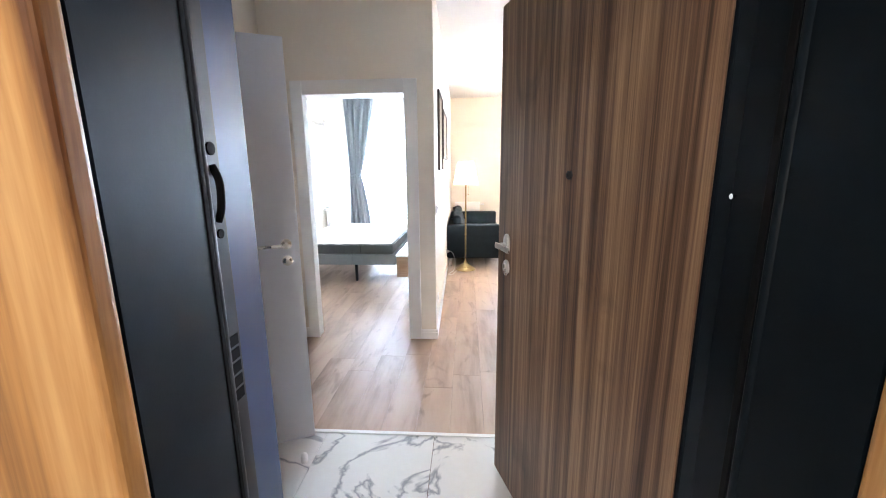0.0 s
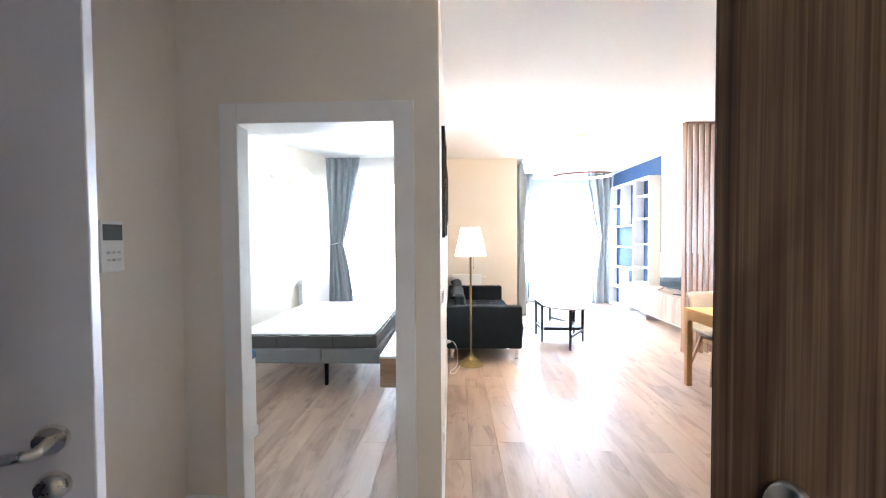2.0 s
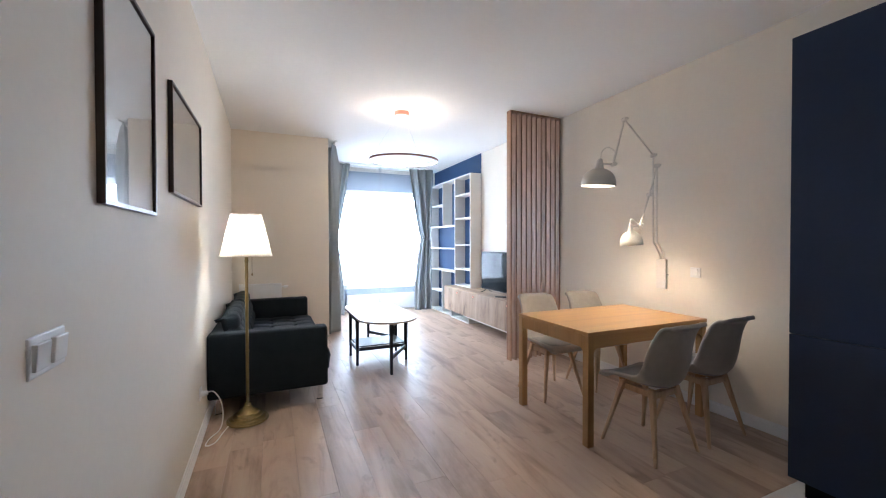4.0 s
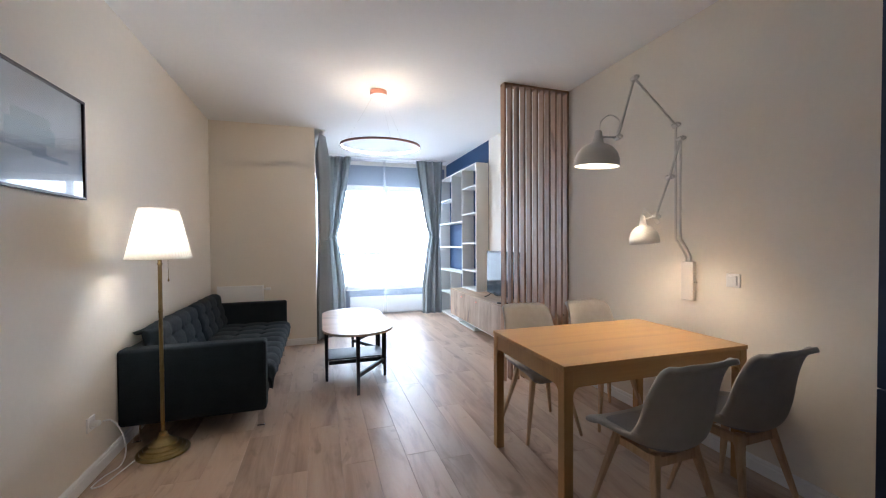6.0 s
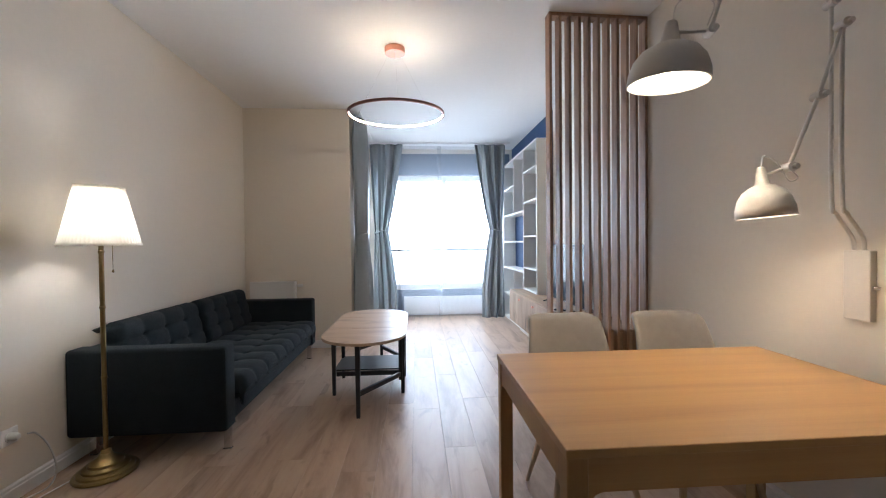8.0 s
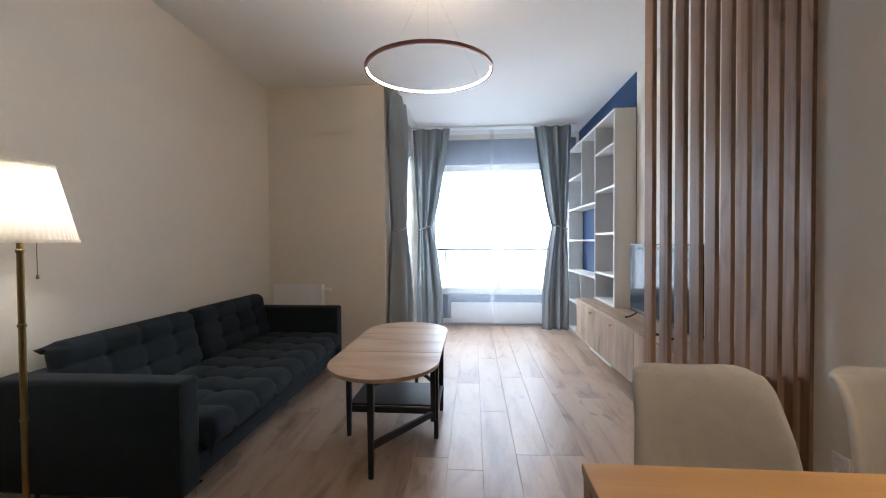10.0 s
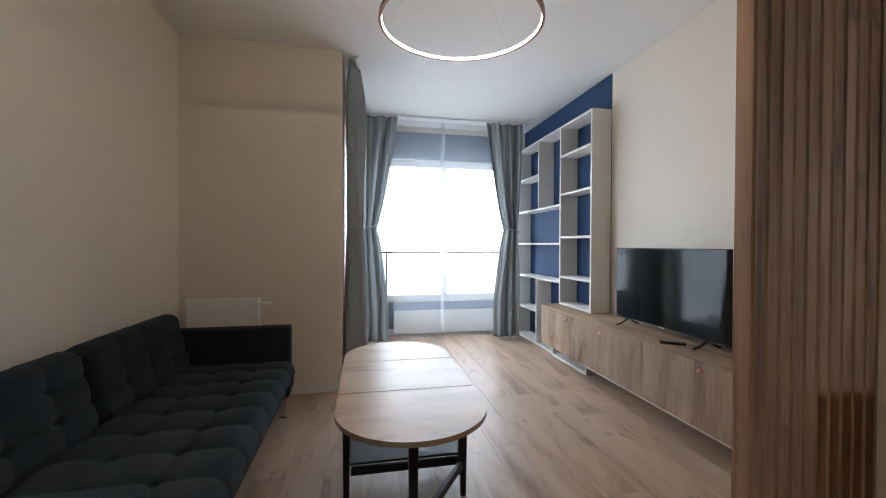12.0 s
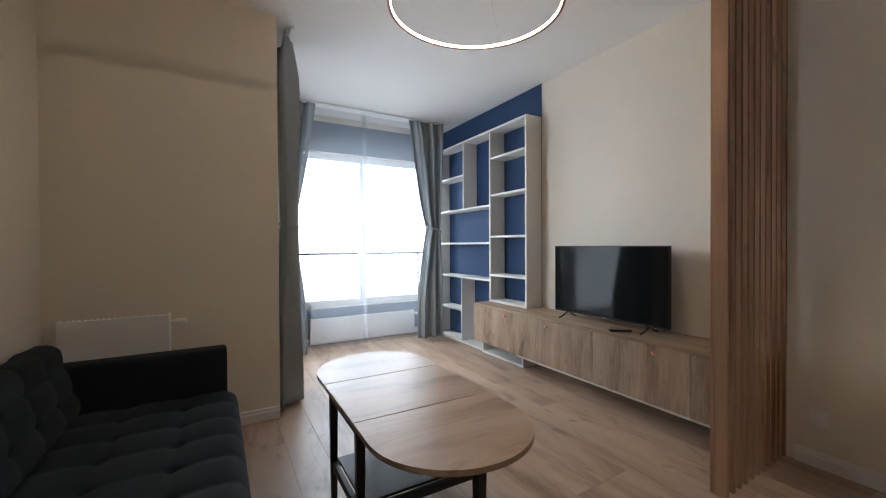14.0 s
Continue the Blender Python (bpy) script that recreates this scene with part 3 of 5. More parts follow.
# ---------------------------------------------------------------- entrance
entry = thing("entrance_frame", "dark steel entrance door frame with strike plates", "door frame", kind="structure")
part("jamb", prism(bmesh.new(), [(-0.106, 1.375), (-0.136, 1.592), (-0.150, 1.592), (-0.150, 1.625), (-0.156, 1.628), (-0.156, 1.676), (-0.21, 1.676), (-0.21, 1.375)], 0, 2.12), M_DARK_STEEL, entry)
part("jamb", prism(bmesh.new(), [(0.772, 1.375), (0.84, 1.375), (0.84, 1.690), (0.792, 1.690), (0.792, 1.592), (0.776, 1.574)], 0, 2.12), M_DARK_STEEL, entry)
part("head", cube(-0.1065, 0.7725, 1.376, 1.62, 2.066, 2.12, 0.003), M_DARK_STEEL, entry)
part("frame_bead", tube(bmesh.new(), [(-0.1445, 1.612, 0.0), (-0.1445, 1.612, 2.065)], 0.009, 12), M_STRIP, entry, "rounded steel frame edge", True)
part("frame_bead", tube(bmesh.new(), [(0.780, 1.560, 0.0), (0.780, 1.560, 2.065)], 0.010, 12), M_DARK_STEEL, entry, "rounded steel frame edge", True)
strip = part("strike_plate", cube(-0.1555, -0.1525, 1.630, 1.674, 0.05, 2.1, 0.001), M_STRIP, entry, "narrow steel strike plate")
# raised black blocks: the holes' inner shade is colour, nothing is recessed
for i in range(5):
    part("bolt_hole_shade", cube(-0.1530, -0.1508, 1.637, 1.666, 0.978 + i * 0.029, 1.001 + i * 0.029, 0.001), M_BLACK, strip)
part("latch_lever", tube(bmesh.new(), smooth_path([(-0.152, 1.650, 1.345), (-0.143, 1.650, 1.372), (-0.141, 1.650, 1.418), (-0.152, 1.650, 1.448)], 5), 0.007), M_BLACK, strip)
# round holes likewise: black studs coloured as the shade within
for z, r_ in ((1.478, 0.012), (1.322, 0.009)):
    part("bolt_hole_shade", rod(bmesh.new(), (-0.1528, 1.650, z), (-0.149, 1.650, z), r_), M_BLACK, strip)
part("rubber_seal", cube(-0.1430, -0.1335, 1.590, 1.602, 0.0, 2.06, 0.002), M_BLACK, entry, "black rubber seal")
part("rubber_seal", cube(0.7735, 0.7830, 1.574, 1.590, 0.0, 2.06, 0.002), M_BLACK, entry, "black rubber seal")
part("security_pin", rod(bmesh.new(), (0.791, 1.644, 1.388), (0.760, 1.644, 1.388), 0.007, 0.005), M_CHROME, entry, "bright steel pin")

casing = thing("entrance_casing", "orange-brown wood casing outside the entrance door", "door casing", kind="structure")
part("side_board", cube(-0.40, -0.104, 1.335, 1.374, 0, 2.22, 0.010, 3), M_CASINGWOOD, casing)
part("side_board", cube(0.770, 1.06, 1.335, 1.374, 0, 2.22, 0.010, 3), M_CASINGWOOD, casing)
part("head_board", cube(-0.103, 0.769, 1.337, 1.374, 2.07, 2.22, 0.004), M_CASINGWOOD, casing)

# entrance door leaf, swung into the hall; local x runs from the hinge to the free edge
HINGE, FREE = Vector((0.777, 1.712)), Vector((0.456, 2.630))
_d = FREE - HINGE
leaf_len = _d.length
door = thing("entrance_door", "open entrance door with dark striped walnut foil and steel handle", "door", pose(HINGE.x, HINGE.y, 0, 0, 0, math.degrees(math.atan2(_d.y, _d.x))))
leaf = part("door_leaf", cube(0, leaf_len, -0.055, 0.0, 0.012, 2.06, 0.003), M_DARK_STEEL, door)
part("inner_foil", cube(0.008, leaf_len - 0.008, 0.0, 0.008, 0.02, 2.052, 0.002), M_DOORWOOD, leaf, "dark striped walnut foil")
hx = leaf_len - 0.096
HZ = 1.133


def oval(w, h, t):
    bm = lathe(bmesh.new(), [(0.0, t), (0.9, t), (0.97, t * 0.8), (1.0, t * 0.4), (1.0, 0.0)], seg=32)
    for v in bm.verts:
        v.co.x, v.co.y = v.co.x * w, v.co.y * h
    return bm


plate = auto(part("handle_plate", bent(oval(0.026, 0.042, 0.009), pose(hx, 0.008, HZ + 0.004, -90)), M_STEEL, door))
lev = rod(bmesh.new(), (hx, 0.016, HZ), (hx, 0.056, HZ), 0.010, 0.010, 16)
box(lev, hx - 0.112, hx + 0.012, 0.050, 0.060, HZ - 0.012, HZ + 0.012, 0.004, 3)
part("lever", lev, M_STEEL, plate)
rosette = auto(part("cylinder_rosette", bent(oval(0.026, 0.034, 0.009), pose(hx, 0.008, HZ - 0.097, -90)), M_STEEL, door))
auto(part("lock_cylinder", rod(bmesh.new(), (hx, 0.016, HZ - 0.089), (hx, 0.024, HZ - 0.089), 0.011, 0.011, 20), M_STEEL, rosette))
# the slot's dark inside is a black sliver on the cylinder
part("key_slot", cube(hx - 0.0015, hx + 0.0015, 0.0235, 0.0250, HZ - 0.096, HZ - 0.082), M_BLACK, rosette)
auto(part("peephole", lathe(bmesh.new(), [(0.0, 0.003), (0.007, 0.003), (0.007, 0.006), (0.0125, 0.006), (0.0135, 0.0)], seg=20), M_STRIP, door, "small steel peephole")).matrix_basis = pose(leaf_len - 0.512, 0.008, 1.418, -90)
for z in (0.25, 1.80):
    part("hinge", rod(bmesh.new(), (-0.008, -0.012, z), (-0.008, -0.012, z + 0.12), 0.011), M_DARK_STEEL, door)

# side door, ajar
sd = thing("side_door", "white hall side door standing ajar with steel lever", "door", pose(-1.235, 2.475, 0, 0, 0, math.degrees(math.atan2(0.33, 0.722))))
part("door_leaf", cube(0, 0.79, 0.0, 0.04, 0.01, 2.03, 0.003), M_WHITE_DOOR, sd)
sx = 0.79 - 0.06
auto(part("handle_rosette", lathe(bmesh.new(), [(0.0, 0.010), (0.024, 0.010), (0.026, 0.0)], seg=24), M_STEEL, sd)).matrix_basis = pose(sx, 0.0, 1.087, 90)
auto(part("lever", tube(bmesh.new(), smooth_path([(sx, -0.010, 1.087), (sx, -0.045, 1.087), (sx - 0.012, -0.056, 1.087), (sx - 0.13, -0.056, 1.086)], 6), 0.009, 10), M_STEEL, sd))
auto(part("lock_rosette", lathe(bmesh.new(), [(0.0, 0.013), (0.010, 0.013), (0.014, 0.010), (0.024, 0.010), (0.026, 0.0)], seg=24), M_STEEL, sd)).matrix_basis = pose(sx, 0.0, 1.004, 90)

hall_cab = thing("hall_cabinet", "tall satin navy cabinet beside the entrance", "cabinet", pose(-0.44, 1.685, 0))
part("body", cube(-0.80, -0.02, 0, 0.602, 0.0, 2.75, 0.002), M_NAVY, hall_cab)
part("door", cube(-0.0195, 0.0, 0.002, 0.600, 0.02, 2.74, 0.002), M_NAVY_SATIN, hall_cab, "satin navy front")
solid("door_stop", lathe(bmesh.new(), [(0.0, 0.045), (0.014, 0.042), (0.018, 0.030), (0.018, 0.0)], -0.50, 2.62, 0.0, 16), M_PLASTIC, "small white rubber door stop on tiles", "door stop", smooth=True)

ic = thing("intercom", "white wall intercom with a grey display on the hall wall", "intercom", pose(-1.29, 3.68, 1.408))
part("body", cube(0, 0.022, -0.055, 0.055, -0.105, 0.105, 0.004), M_PLASTIC, ic)
part("display", cube(0.022, 0.0235, -0.045, 0.045, 0.025, 0.09), mat("grey_display", (0.10, 0.12, 0.12), 0.25), ic, "dull grey display")
for i in range(3):
    for j in range(2):
        part("button", cube(0.022, 0.025, -0.03 + i * 0.024, -0.014 + i * 0.024, -0.03 - j * 0.03, -0.02 - j * 0.03, 0.001), M_STEEL, ic)

# ---------------------------------------------------------------- kitchen edge
kc = thing("tall_kitchen_cabinet", "tall matt navy kitchen cabinet with a recessed plinth", "cabinet", pose(2.958, 4.402, 0))
part("body", cube(0.021, 0.69, -1.25, -0.002, 0.10, 2.385, 0.002), M_NAVY, kc)
for z0, z1 in ((0.10, 0.852), (0.857, 2.385)):
    for k in range(2):
        part("door", cube(0, 0.020, -0.622 - k * 0.625, -0.002 - k * 0.625, z0, z1, 0.002), M_NAVY, kc)
part("plinth", cube(0.06, 0.68, -1.25, -0.05, 0.0, 0.099), M_BLACK, kc)

# ---------------------------------------------------------------- living room
# sofa: back to the west wall, facing east
sofa = thing("sofa", "charcoal wool three-seat sofa with tufted cushions and chrome legs", "sofa", pose(0.024, 6.600, 0, 0, 0, 0.4))
L, D = 2.03, 0.870
part("base", cube(0.02, D - 0.02, 0.12, L - 0.12, 0.165, 0.29, 0.012, 3), M_SOFA, sofa)
for y0 in (0.0, L - 0.125):
    a = part("armrest", cube(0.0, D, y0, y0 + 0.125, 0.150, 0.645, 0.022, 4), M_SOFA, sofa)
    auto(a, 50)
    tube_bm = tube(bmesh.new(), [(D - 0.004, y0 + 0.004, 0.17), (D - 0.004, y0 + 0.004, 0.625)], 0.004, 6)
    part("seam", tube_bm, M_SOFA, a)
part("back_frame", cube(0.0, 0.13, 0.125, L - 0.125, 0.17, 0.63, 0.02, 3), M_SOFA, sofa)
seat = pillow(64, 130, 3, 9, (0.715, L - 0.255), 0.030, 0.065, 0.135, 3)
part("seat_cushion", bent(seat, pose(0.205, 0.1275, 0.432)), M_SOFA, sofa, "tufted charcoal seat cushion", True)
cw = (L - 0.255) / 2
for k in range(2):
    c = pillow(46, 70, 3, 4, (0.38, cw - 0.006), 0.030, 0.055, 0.13, 7 + k)
    # stands on the seat and leans back against the frame
    m = Matrix(((-0.24, 0, 0.97, 0.285), (0, -1, 0, 0.129 + (k + 1) * cw - 0.003), (0.97, 0, 0.24, 0.418), (0, 0, 0, 1)))
    back = part("back_cushion", bent(c, m), M_SOFA, sofa, "tufted charcoal back cushion", True)
    for i in (1, 2):
        for j in (1, 2, 3):
            p = m @ pose(0.38 * i / 3, (cw - 0.006) * j / 4, -0.046)
            part("button", bent(lathe(bmesh.new(), [(0.0, 0.006), (0.009, 0.004), (0.011, 0.0)], seg=10), p), M_SOFA, back)
for lx in (0.060, D - 0.050):
    for ly in (0.120, L - 0.080):
        lg = bmesh.new()
        bar(lg, (lx, ly, 0.004), (lx, ly, 0.150), 0.044, 0.024, 0.044, 0.024, 0.005)
        box(lg, lx - 0.025, lx + 0.025, ly - 0.016, ly + 0.016, 0.0, 0.004)
        box(lg, lx - 0.035, lx + 0.035, ly - 0.035, ly + 0.035, 0.1455, 0.1495)
        part("leg", lg, M_CHROME, sofa, "chrome leg")

# floor lamp
fl = thing("floor_lamp", "brass floor lamp with a lit pleated white shade", "floor lamp", pose(0.300, 6.520, 0))
auto(part("base", lathe(bmesh.new(), [(0.0, 0.0), (0.138, 0.0), (0.145, 0.004), (0.146, 0.012), (0.140, 0.019), (0.128, 0.022), (0.126, 0.030), (0.120, 0.035), (0.106, 0.037), (0.104, 0.047), (0.097, 0.053), (0.080, 0.056), (0.077, 0.068), (0.064, 0.078), (0.045, 0.088), (0.034, 0.098), (0.031, 0.108), (0.024, 0.114), (0.021, 0.135), (0.0, 0.137)], seg=48), M_BRASS, fl), 32)
pole = auto(part("pole", lathe(bmesh.new(), [(0.0, 0.13), (0.0115, 0.13), (0.0115, 1.33), (0.0, 1.33)], seg=16), M_BRASS, fl))
for z in (0.52, 0.90, 1.20):
    auto(part("collar", lathe(bmesh.new(), [(0.0116, -0.008), (0.0145, -0.005), (0.0145, 0.005), (0.0116, 0.008)], 0, 0, z, 16), M_BRASS, pole))
shade = part("shade", lathe(bmesh.new(), [(0.176, 1.235), (0.141, 1.39), (0.106, 1.545)], seg=240, pleat=0.006, pleats=60), M_LAMPSHADE, fl, "pleated white fabric shade", True)
for r, z in ((0.177, 1.238), (0.107, 1.543)):
    auto(part("trim_band", lathe(bmesh.new(), [(r - 0.002, -0.006), (r + 0.002, -0.006), (r + 0.001, 0.006), (r - 0.003, 0.006), (r - 0.002, -0.006)], 0, 0, z, 64), M_LAMPSHADE, shade))
part("spider", boxes((-0.108, 0.108, -0.002, 0.002, 1.52, 1.524), (-0.002, 0.002, -0.108, 0.108, 1.52, 1.524)), M_BRASS, shade)
part("bulb", lathe(bmesh.new(), [(0.0, 1.46), (0.018, 1.452), (0.030, 1.43), (0.028, 1.40), (0.014, 1.36), (0.013, 1.33)], seg=20), M_BULB, fl, "lit bulb", True)
part("pull_chain", tube(bmesh.new(), [(0.035, 0.03, 1.30), (0.036, 0.031, 1.10)], 0.0015, 6), M_BRASS, fl)
auto(part("pull_knob", lathe(bmesh.new(), [(0.0, 0.0), (0.006, 0.004), (0.004, 0.018), (0.0, 0.02)], 0.036, 0.031, 1.083, 10), M_BRASS, fl))
lamp("floor_lamp_bulb", "POINT", Matrix.Translation((0.296, 6.520, 1.405)), 22, (1.0, 0.93, 0.84), 0.035)


def socket(name, label, m, plug=False, wells=(0.0,)):
    so = thing(name, label, "wall socket", m)
    h = 0.040 + (0.004 if len(wells) > 1 else 0.0)
    part("plate", cube(-0.04, 0.04, -0.009, 0, -h, h, 0.003), M_PLASTIC, so)
    r = 0.026 if len(wells) == 1 else 0.0195
    for z in wells:
        auto(part("well", bent(lathe(bmesh.new(), [(r, 0.0), (r - 0.001, 0.005), (r - 0.004, 0.004), (r - 0.006, -0.004), (0.0, -0.004)], seg=24), pose(0, -0.009, z, 90)), M_PLASTIC, so))
        if plug:
            auto(part("plug", bent(lathe(bmesh.new(), [(0.0, 0.042), (0.012, 0.040), (0.018, 0.028), (0.019, 0.0)], seg=20), pose(0, -0.009, z, 90)), M_PLASTIC, so))
        else:
            for s in (-1, 1):
                # flat black disc in place of the shade inside a pin hole
                part("pin_hole", bent(lathe(bmesh.new(), [(0.0, 0.0005), (0.003, 0.0005)], seg=10), pose(s * 0.0095, -0.0055, z, 90)), M_BLACK, so)
    return so


socket("wall_socket", "white wall socket holding the lamp's plug", pose(0.024, 6.300, 0.318, 0, 0, 90), True)
solid("lamp_cable", tube(bmesh.new(), smooth_path([(0.06, 6.355, 0.305), (0.10, 6.36, 0.30), (0.14, 6.38, 0.22), (0.15, 6.40, 0.10), (0.13, 6.38, 0.02), (0.08, 6.30, 0.005), (0.07, 6.20, 0.005), (0.12, 6.22, 0.005), (0.15, 6.34, 0.005), (0.18, 6.46, 0.006)], 8), 0.0042, 8), M_CABLE, "white cable looping from socket to floor lamp", "cable", smooth=True)
socket("wall_socket", "white wall socket low on the wall by the doorway", pose(0.050, 4.33, 0.30, 0, 0, 90))
socket("wall_socket", "white double wall socket low on the wall beside the slats", pose(3.65, 6.850, 0.272, 0, 0, -90), False, (-0.020, 0.020))


def switch(name, label, m, rockers):
    sw = thing(name, label, "light switch", m)
    w = 0.041 * rockers * 1.75 / 2 if rockers > 1 else 0.041
    part("plate", cube(-w, w, -0.009, 0, -0.041, 0.041, 0.003), M_PLASTIC, sw)
    for i in range(rockers):
        c = (i - (rockers - 1) / 2) * 0.071
        part("rocker", bent(cube(-0.027, 0.027, -0.006, 0.004, -0.027, 0.027, 0.002), pose(c, -0.011, 0, 4)), M_PLASTIC, sw)
    return sw


switch("light_switch", "white double light switch on the cream wall", pose(0.050, 4.32, 1.105, 0, 0, 90), 2)
switch("light_switch", "white light switch above the dining table", pose(3.65, 5.35, 1.085, 0, 0, -90), 1)


# framed prints on the west wall
def picture(name, label, y0, y1, z0, z1, x, shapes):
    p = thing(name, label, "picture", pose(x, (y0 + y1) / 2, z0, 0, 0, 90))
    w, h, t = y1 - y0, z1 - z0, 0.012
    part("frame", boxes((-w / 2, -w / 2 + t, -0.025, 0, 0, h), (w / 2 - t, w / 2, -0.025, 0, 0, h), (-w / 2 + t, w / 2 - t, -0.025, 0, 0, t), (-w / 2 + t, w / 2 - t, -0.025, 0, h - t, h)), mat("dark_frame", (0.045, 0.028, 0.022), 0.3, vary=0.1), p, "thin dark frame")
    pr = part("print", cube(-w / 2 + t, w / 2 - t, -0.012, -0.004, t, h - t), M_PAPER, p, "pale print")
    for i, (a, b, c, d, mt) in enumerate(shapes):
        part("print_shape", cube(a * w - w / 2, b * w - w / 2, -0.0135 - i * 0.0004, -0.0125 - i * 0.0004, c * h, d * h, 0.0004), mt, pr)
    g = part("glazing", cube(-w / 2 + t, w / 2 - t, -0.019, -0.017, t, h - t), M_GLASS, p)
    g.visible_shadow = False
    return p


picture("framed_print", "tall dark-framed pale print on the cream wall", 4.60, 5.11, 1.437, 2.14, 0.044, [])
picture("framed_print", "wide dark-framed print of pale blue stacked shapes", 5.45, 6.252, 1.568, 2.095, 0.033, [(0.30, 0.70, 0.42, 0.56, M_PRINT_A), (0.34, 0.66, 0.56, 0.66, M_PRINT_B), (0.26, 0.62, 0.33, 0.42, M_PRINT_C), (0.50, 0.82, 0.30, 0.335, M_PRINT_C)])


# radiators
def radiator(name, label, w, h, m, valve=1):
    r = thing(name, label, "radiator", m)
    part("front_panel", cube(-w / 2, w / 2, -0.095, -0.085, 0, h + 0.001, 0.004), M_RADIATOR, r)
    part("back_panel", cube(-w / 2, w / 2, -0.03, -0.022, 0.01, h - 0.01, 0.003), M_RADIATOR, r)
    for s in (-1, 1):
        part("side_panel", cube(s * w / 2 - 0.002, s * w / 2 + 0.002, -0.092, -0.022, 0.005, h, 0.001), M_RADIATOR, r)
    n = max(8, int(w / 0.025))
    g = bmesh.new()
    for i in range(n):
        x = -w / 2 + 0.006 + (w - 0.012) * i / (n - 1)
        box(g, x - 0.003, x + 0.003, -0.088, -0.028, h - 0.008, h - 0.002)
    part("top_grille", g, M_RADIATOR, r)
    vb = bmesh.new()
    rod(vb, (valve * w / 2, -0.058, h - 0.05), (valve * (w / 2 + 0.03), -0.058, h - 0.05), 0.010)
    rod(vb, (valve * (w / 2 + 0.03), -0.058, h - 0.05), (valve * (w / 2 + 0.085), -0.058, h - 0.05), 0.019, 0.016, 16)
    auto(part("valve", vb, M_PLASTIC, r, "white thermostat valve"))
    for s in (-1, 1):
        part("bracket", cube(s * w / 3 - 0.015, s * w / 3 + 0.015, -0.022, 0.0, 0.1, h - 0.1), M_RADIATOR, r)
    part("pipe", boxes((valve * w / 2 - 0.03, valve * w / 2 - 0.015, -0.06, -0.045, -0.13, 0.0)), M_RADIATOR, r)
    return r


radiator("radiator", "white panel radiator behind the sofa's far armrest", 0.505, 0.60, pose(0.328, 9.0, 0.20))
radiator("radiator", "low white panel radiator under the bay window", 1.37, 0.30, pose(2.46, 10.938, 0.030))

# coffee table with drop leaves and gate legs
ct = thing("coffee_table", "oval drop-leaf coffee table with pine top and black legs", "coffee table", pose(1.592, 7.68, 0))
HW, TZ, TT = 0.314, 0.547, 0.02


def leaf_outline(sign, y_in, y_out, n=18):
    pts = []
    r = 0.312
    for i in range(n + 1):
        a = math.pi / 2 * i / n
        pts.append((HW - r * (1 - math.cos(a)), sign * (abs(y_out) - r + r * math.sin(a))))
    half = [(HW, sign * abs(y_in))] + pts
    return half + [(-x, y) for x, y in reversed(half)]


mid = cube(-HW, HW, -0.212, 0.255, TZ - TT, TZ, 0.002)
part("centre_top", mid, M_COFFEE, ct)
for s, yi, yo in ((-1, 0.2155, 0.700), (1, 0.2585, 0.69)):
    o = leaf_outline(s, yi, yo)
    o = o if s > 0 else o[::-1]
    lf = prism(bmesh.new(), o, TZ - TT, TZ, 0.002)
    bmesh.ops.recalc_face_normals(lf, faces=lf.faces)
    part("drop_leaf", lf, M_COFFEE, ct, "rounded pine drop leaf")
for lx in (-0.277, 0.277):
    for ly in (-0.180, 0.225):
        part("leg", bar(bmesh.new(), (lx, ly, 0.0), (lx, ly, TZ - TT), 0.026, 0.026, 0.036, 0.036), M_BLACKWOOD, ct)
    part("side_apron", cube(lx - 0.011, lx + 0.011, -0.162, 0.207, TZ - TT - 0.055, TZ - TT - 0.001, 0.002), M_BLACKWOOD, ct)
    part("side_stretcher", cube(lx - 0.011, lx + 0.011, -0.162, 0.207, 0.155, 0.19, 0.002), M_BLACKWOOD, ct)
for ly in (-0.180, 0.225):
    part("end_apron", cube(-0.256, 0.256, ly - 0.011, ly + 0.011, TZ - TT - 0.055, TZ - TT - 0.001, 0.002), M_BLACKWOOD, ct)
    part("end_stretcher", cube(-0.256, 0.256, ly - 0.011, ly + 0.011, 0.155, 0.19, 0.002), M_BLACKWOOD, ct)
part("shelf", cube(-0.262, 0.262, -0.168, 0.213, 0.191, 0.203, 0.002), M_BLACKWOOD, ct, "black lower shelf")
for s, ly, gx in ((-1, -0.205, -0.02), (1, 0.25, 0.03)):
    gy = ly + s * 0.41
    gate = part("gate_leg", bar(bmesh.new(), (gx, gy, 0.0), (gx, gy, TZ - TT - 0.001), 0.026, 0.026, 0.036, 0.036), M_BLACKWOOD, ct)
    ex = 0.262
    part("gate_post", cube(ex - 0.016, ex + 0.014, ly - 0.014, ly + 0.014, 0.12, TZ - TT - 0.002, 0.002), M_BLACKWOOD, gate)
    for z0, z1 in ((0.15, 0.185), (TZ - TT - 0.05, TZ - TT - 0.015)):
        v = Vector((gx, gy, 0)) - Vector((ex, ly, 0))
        m = pose(ex, ly, 0, 0, 0, math.degrees(math.atan2(v.y, v.x)))
        part("gate_rail", bent(cube(0.0, v.length, -0.011, 0.011, z0, z1, 0.002), m), M_BLACKWOOD, gate)

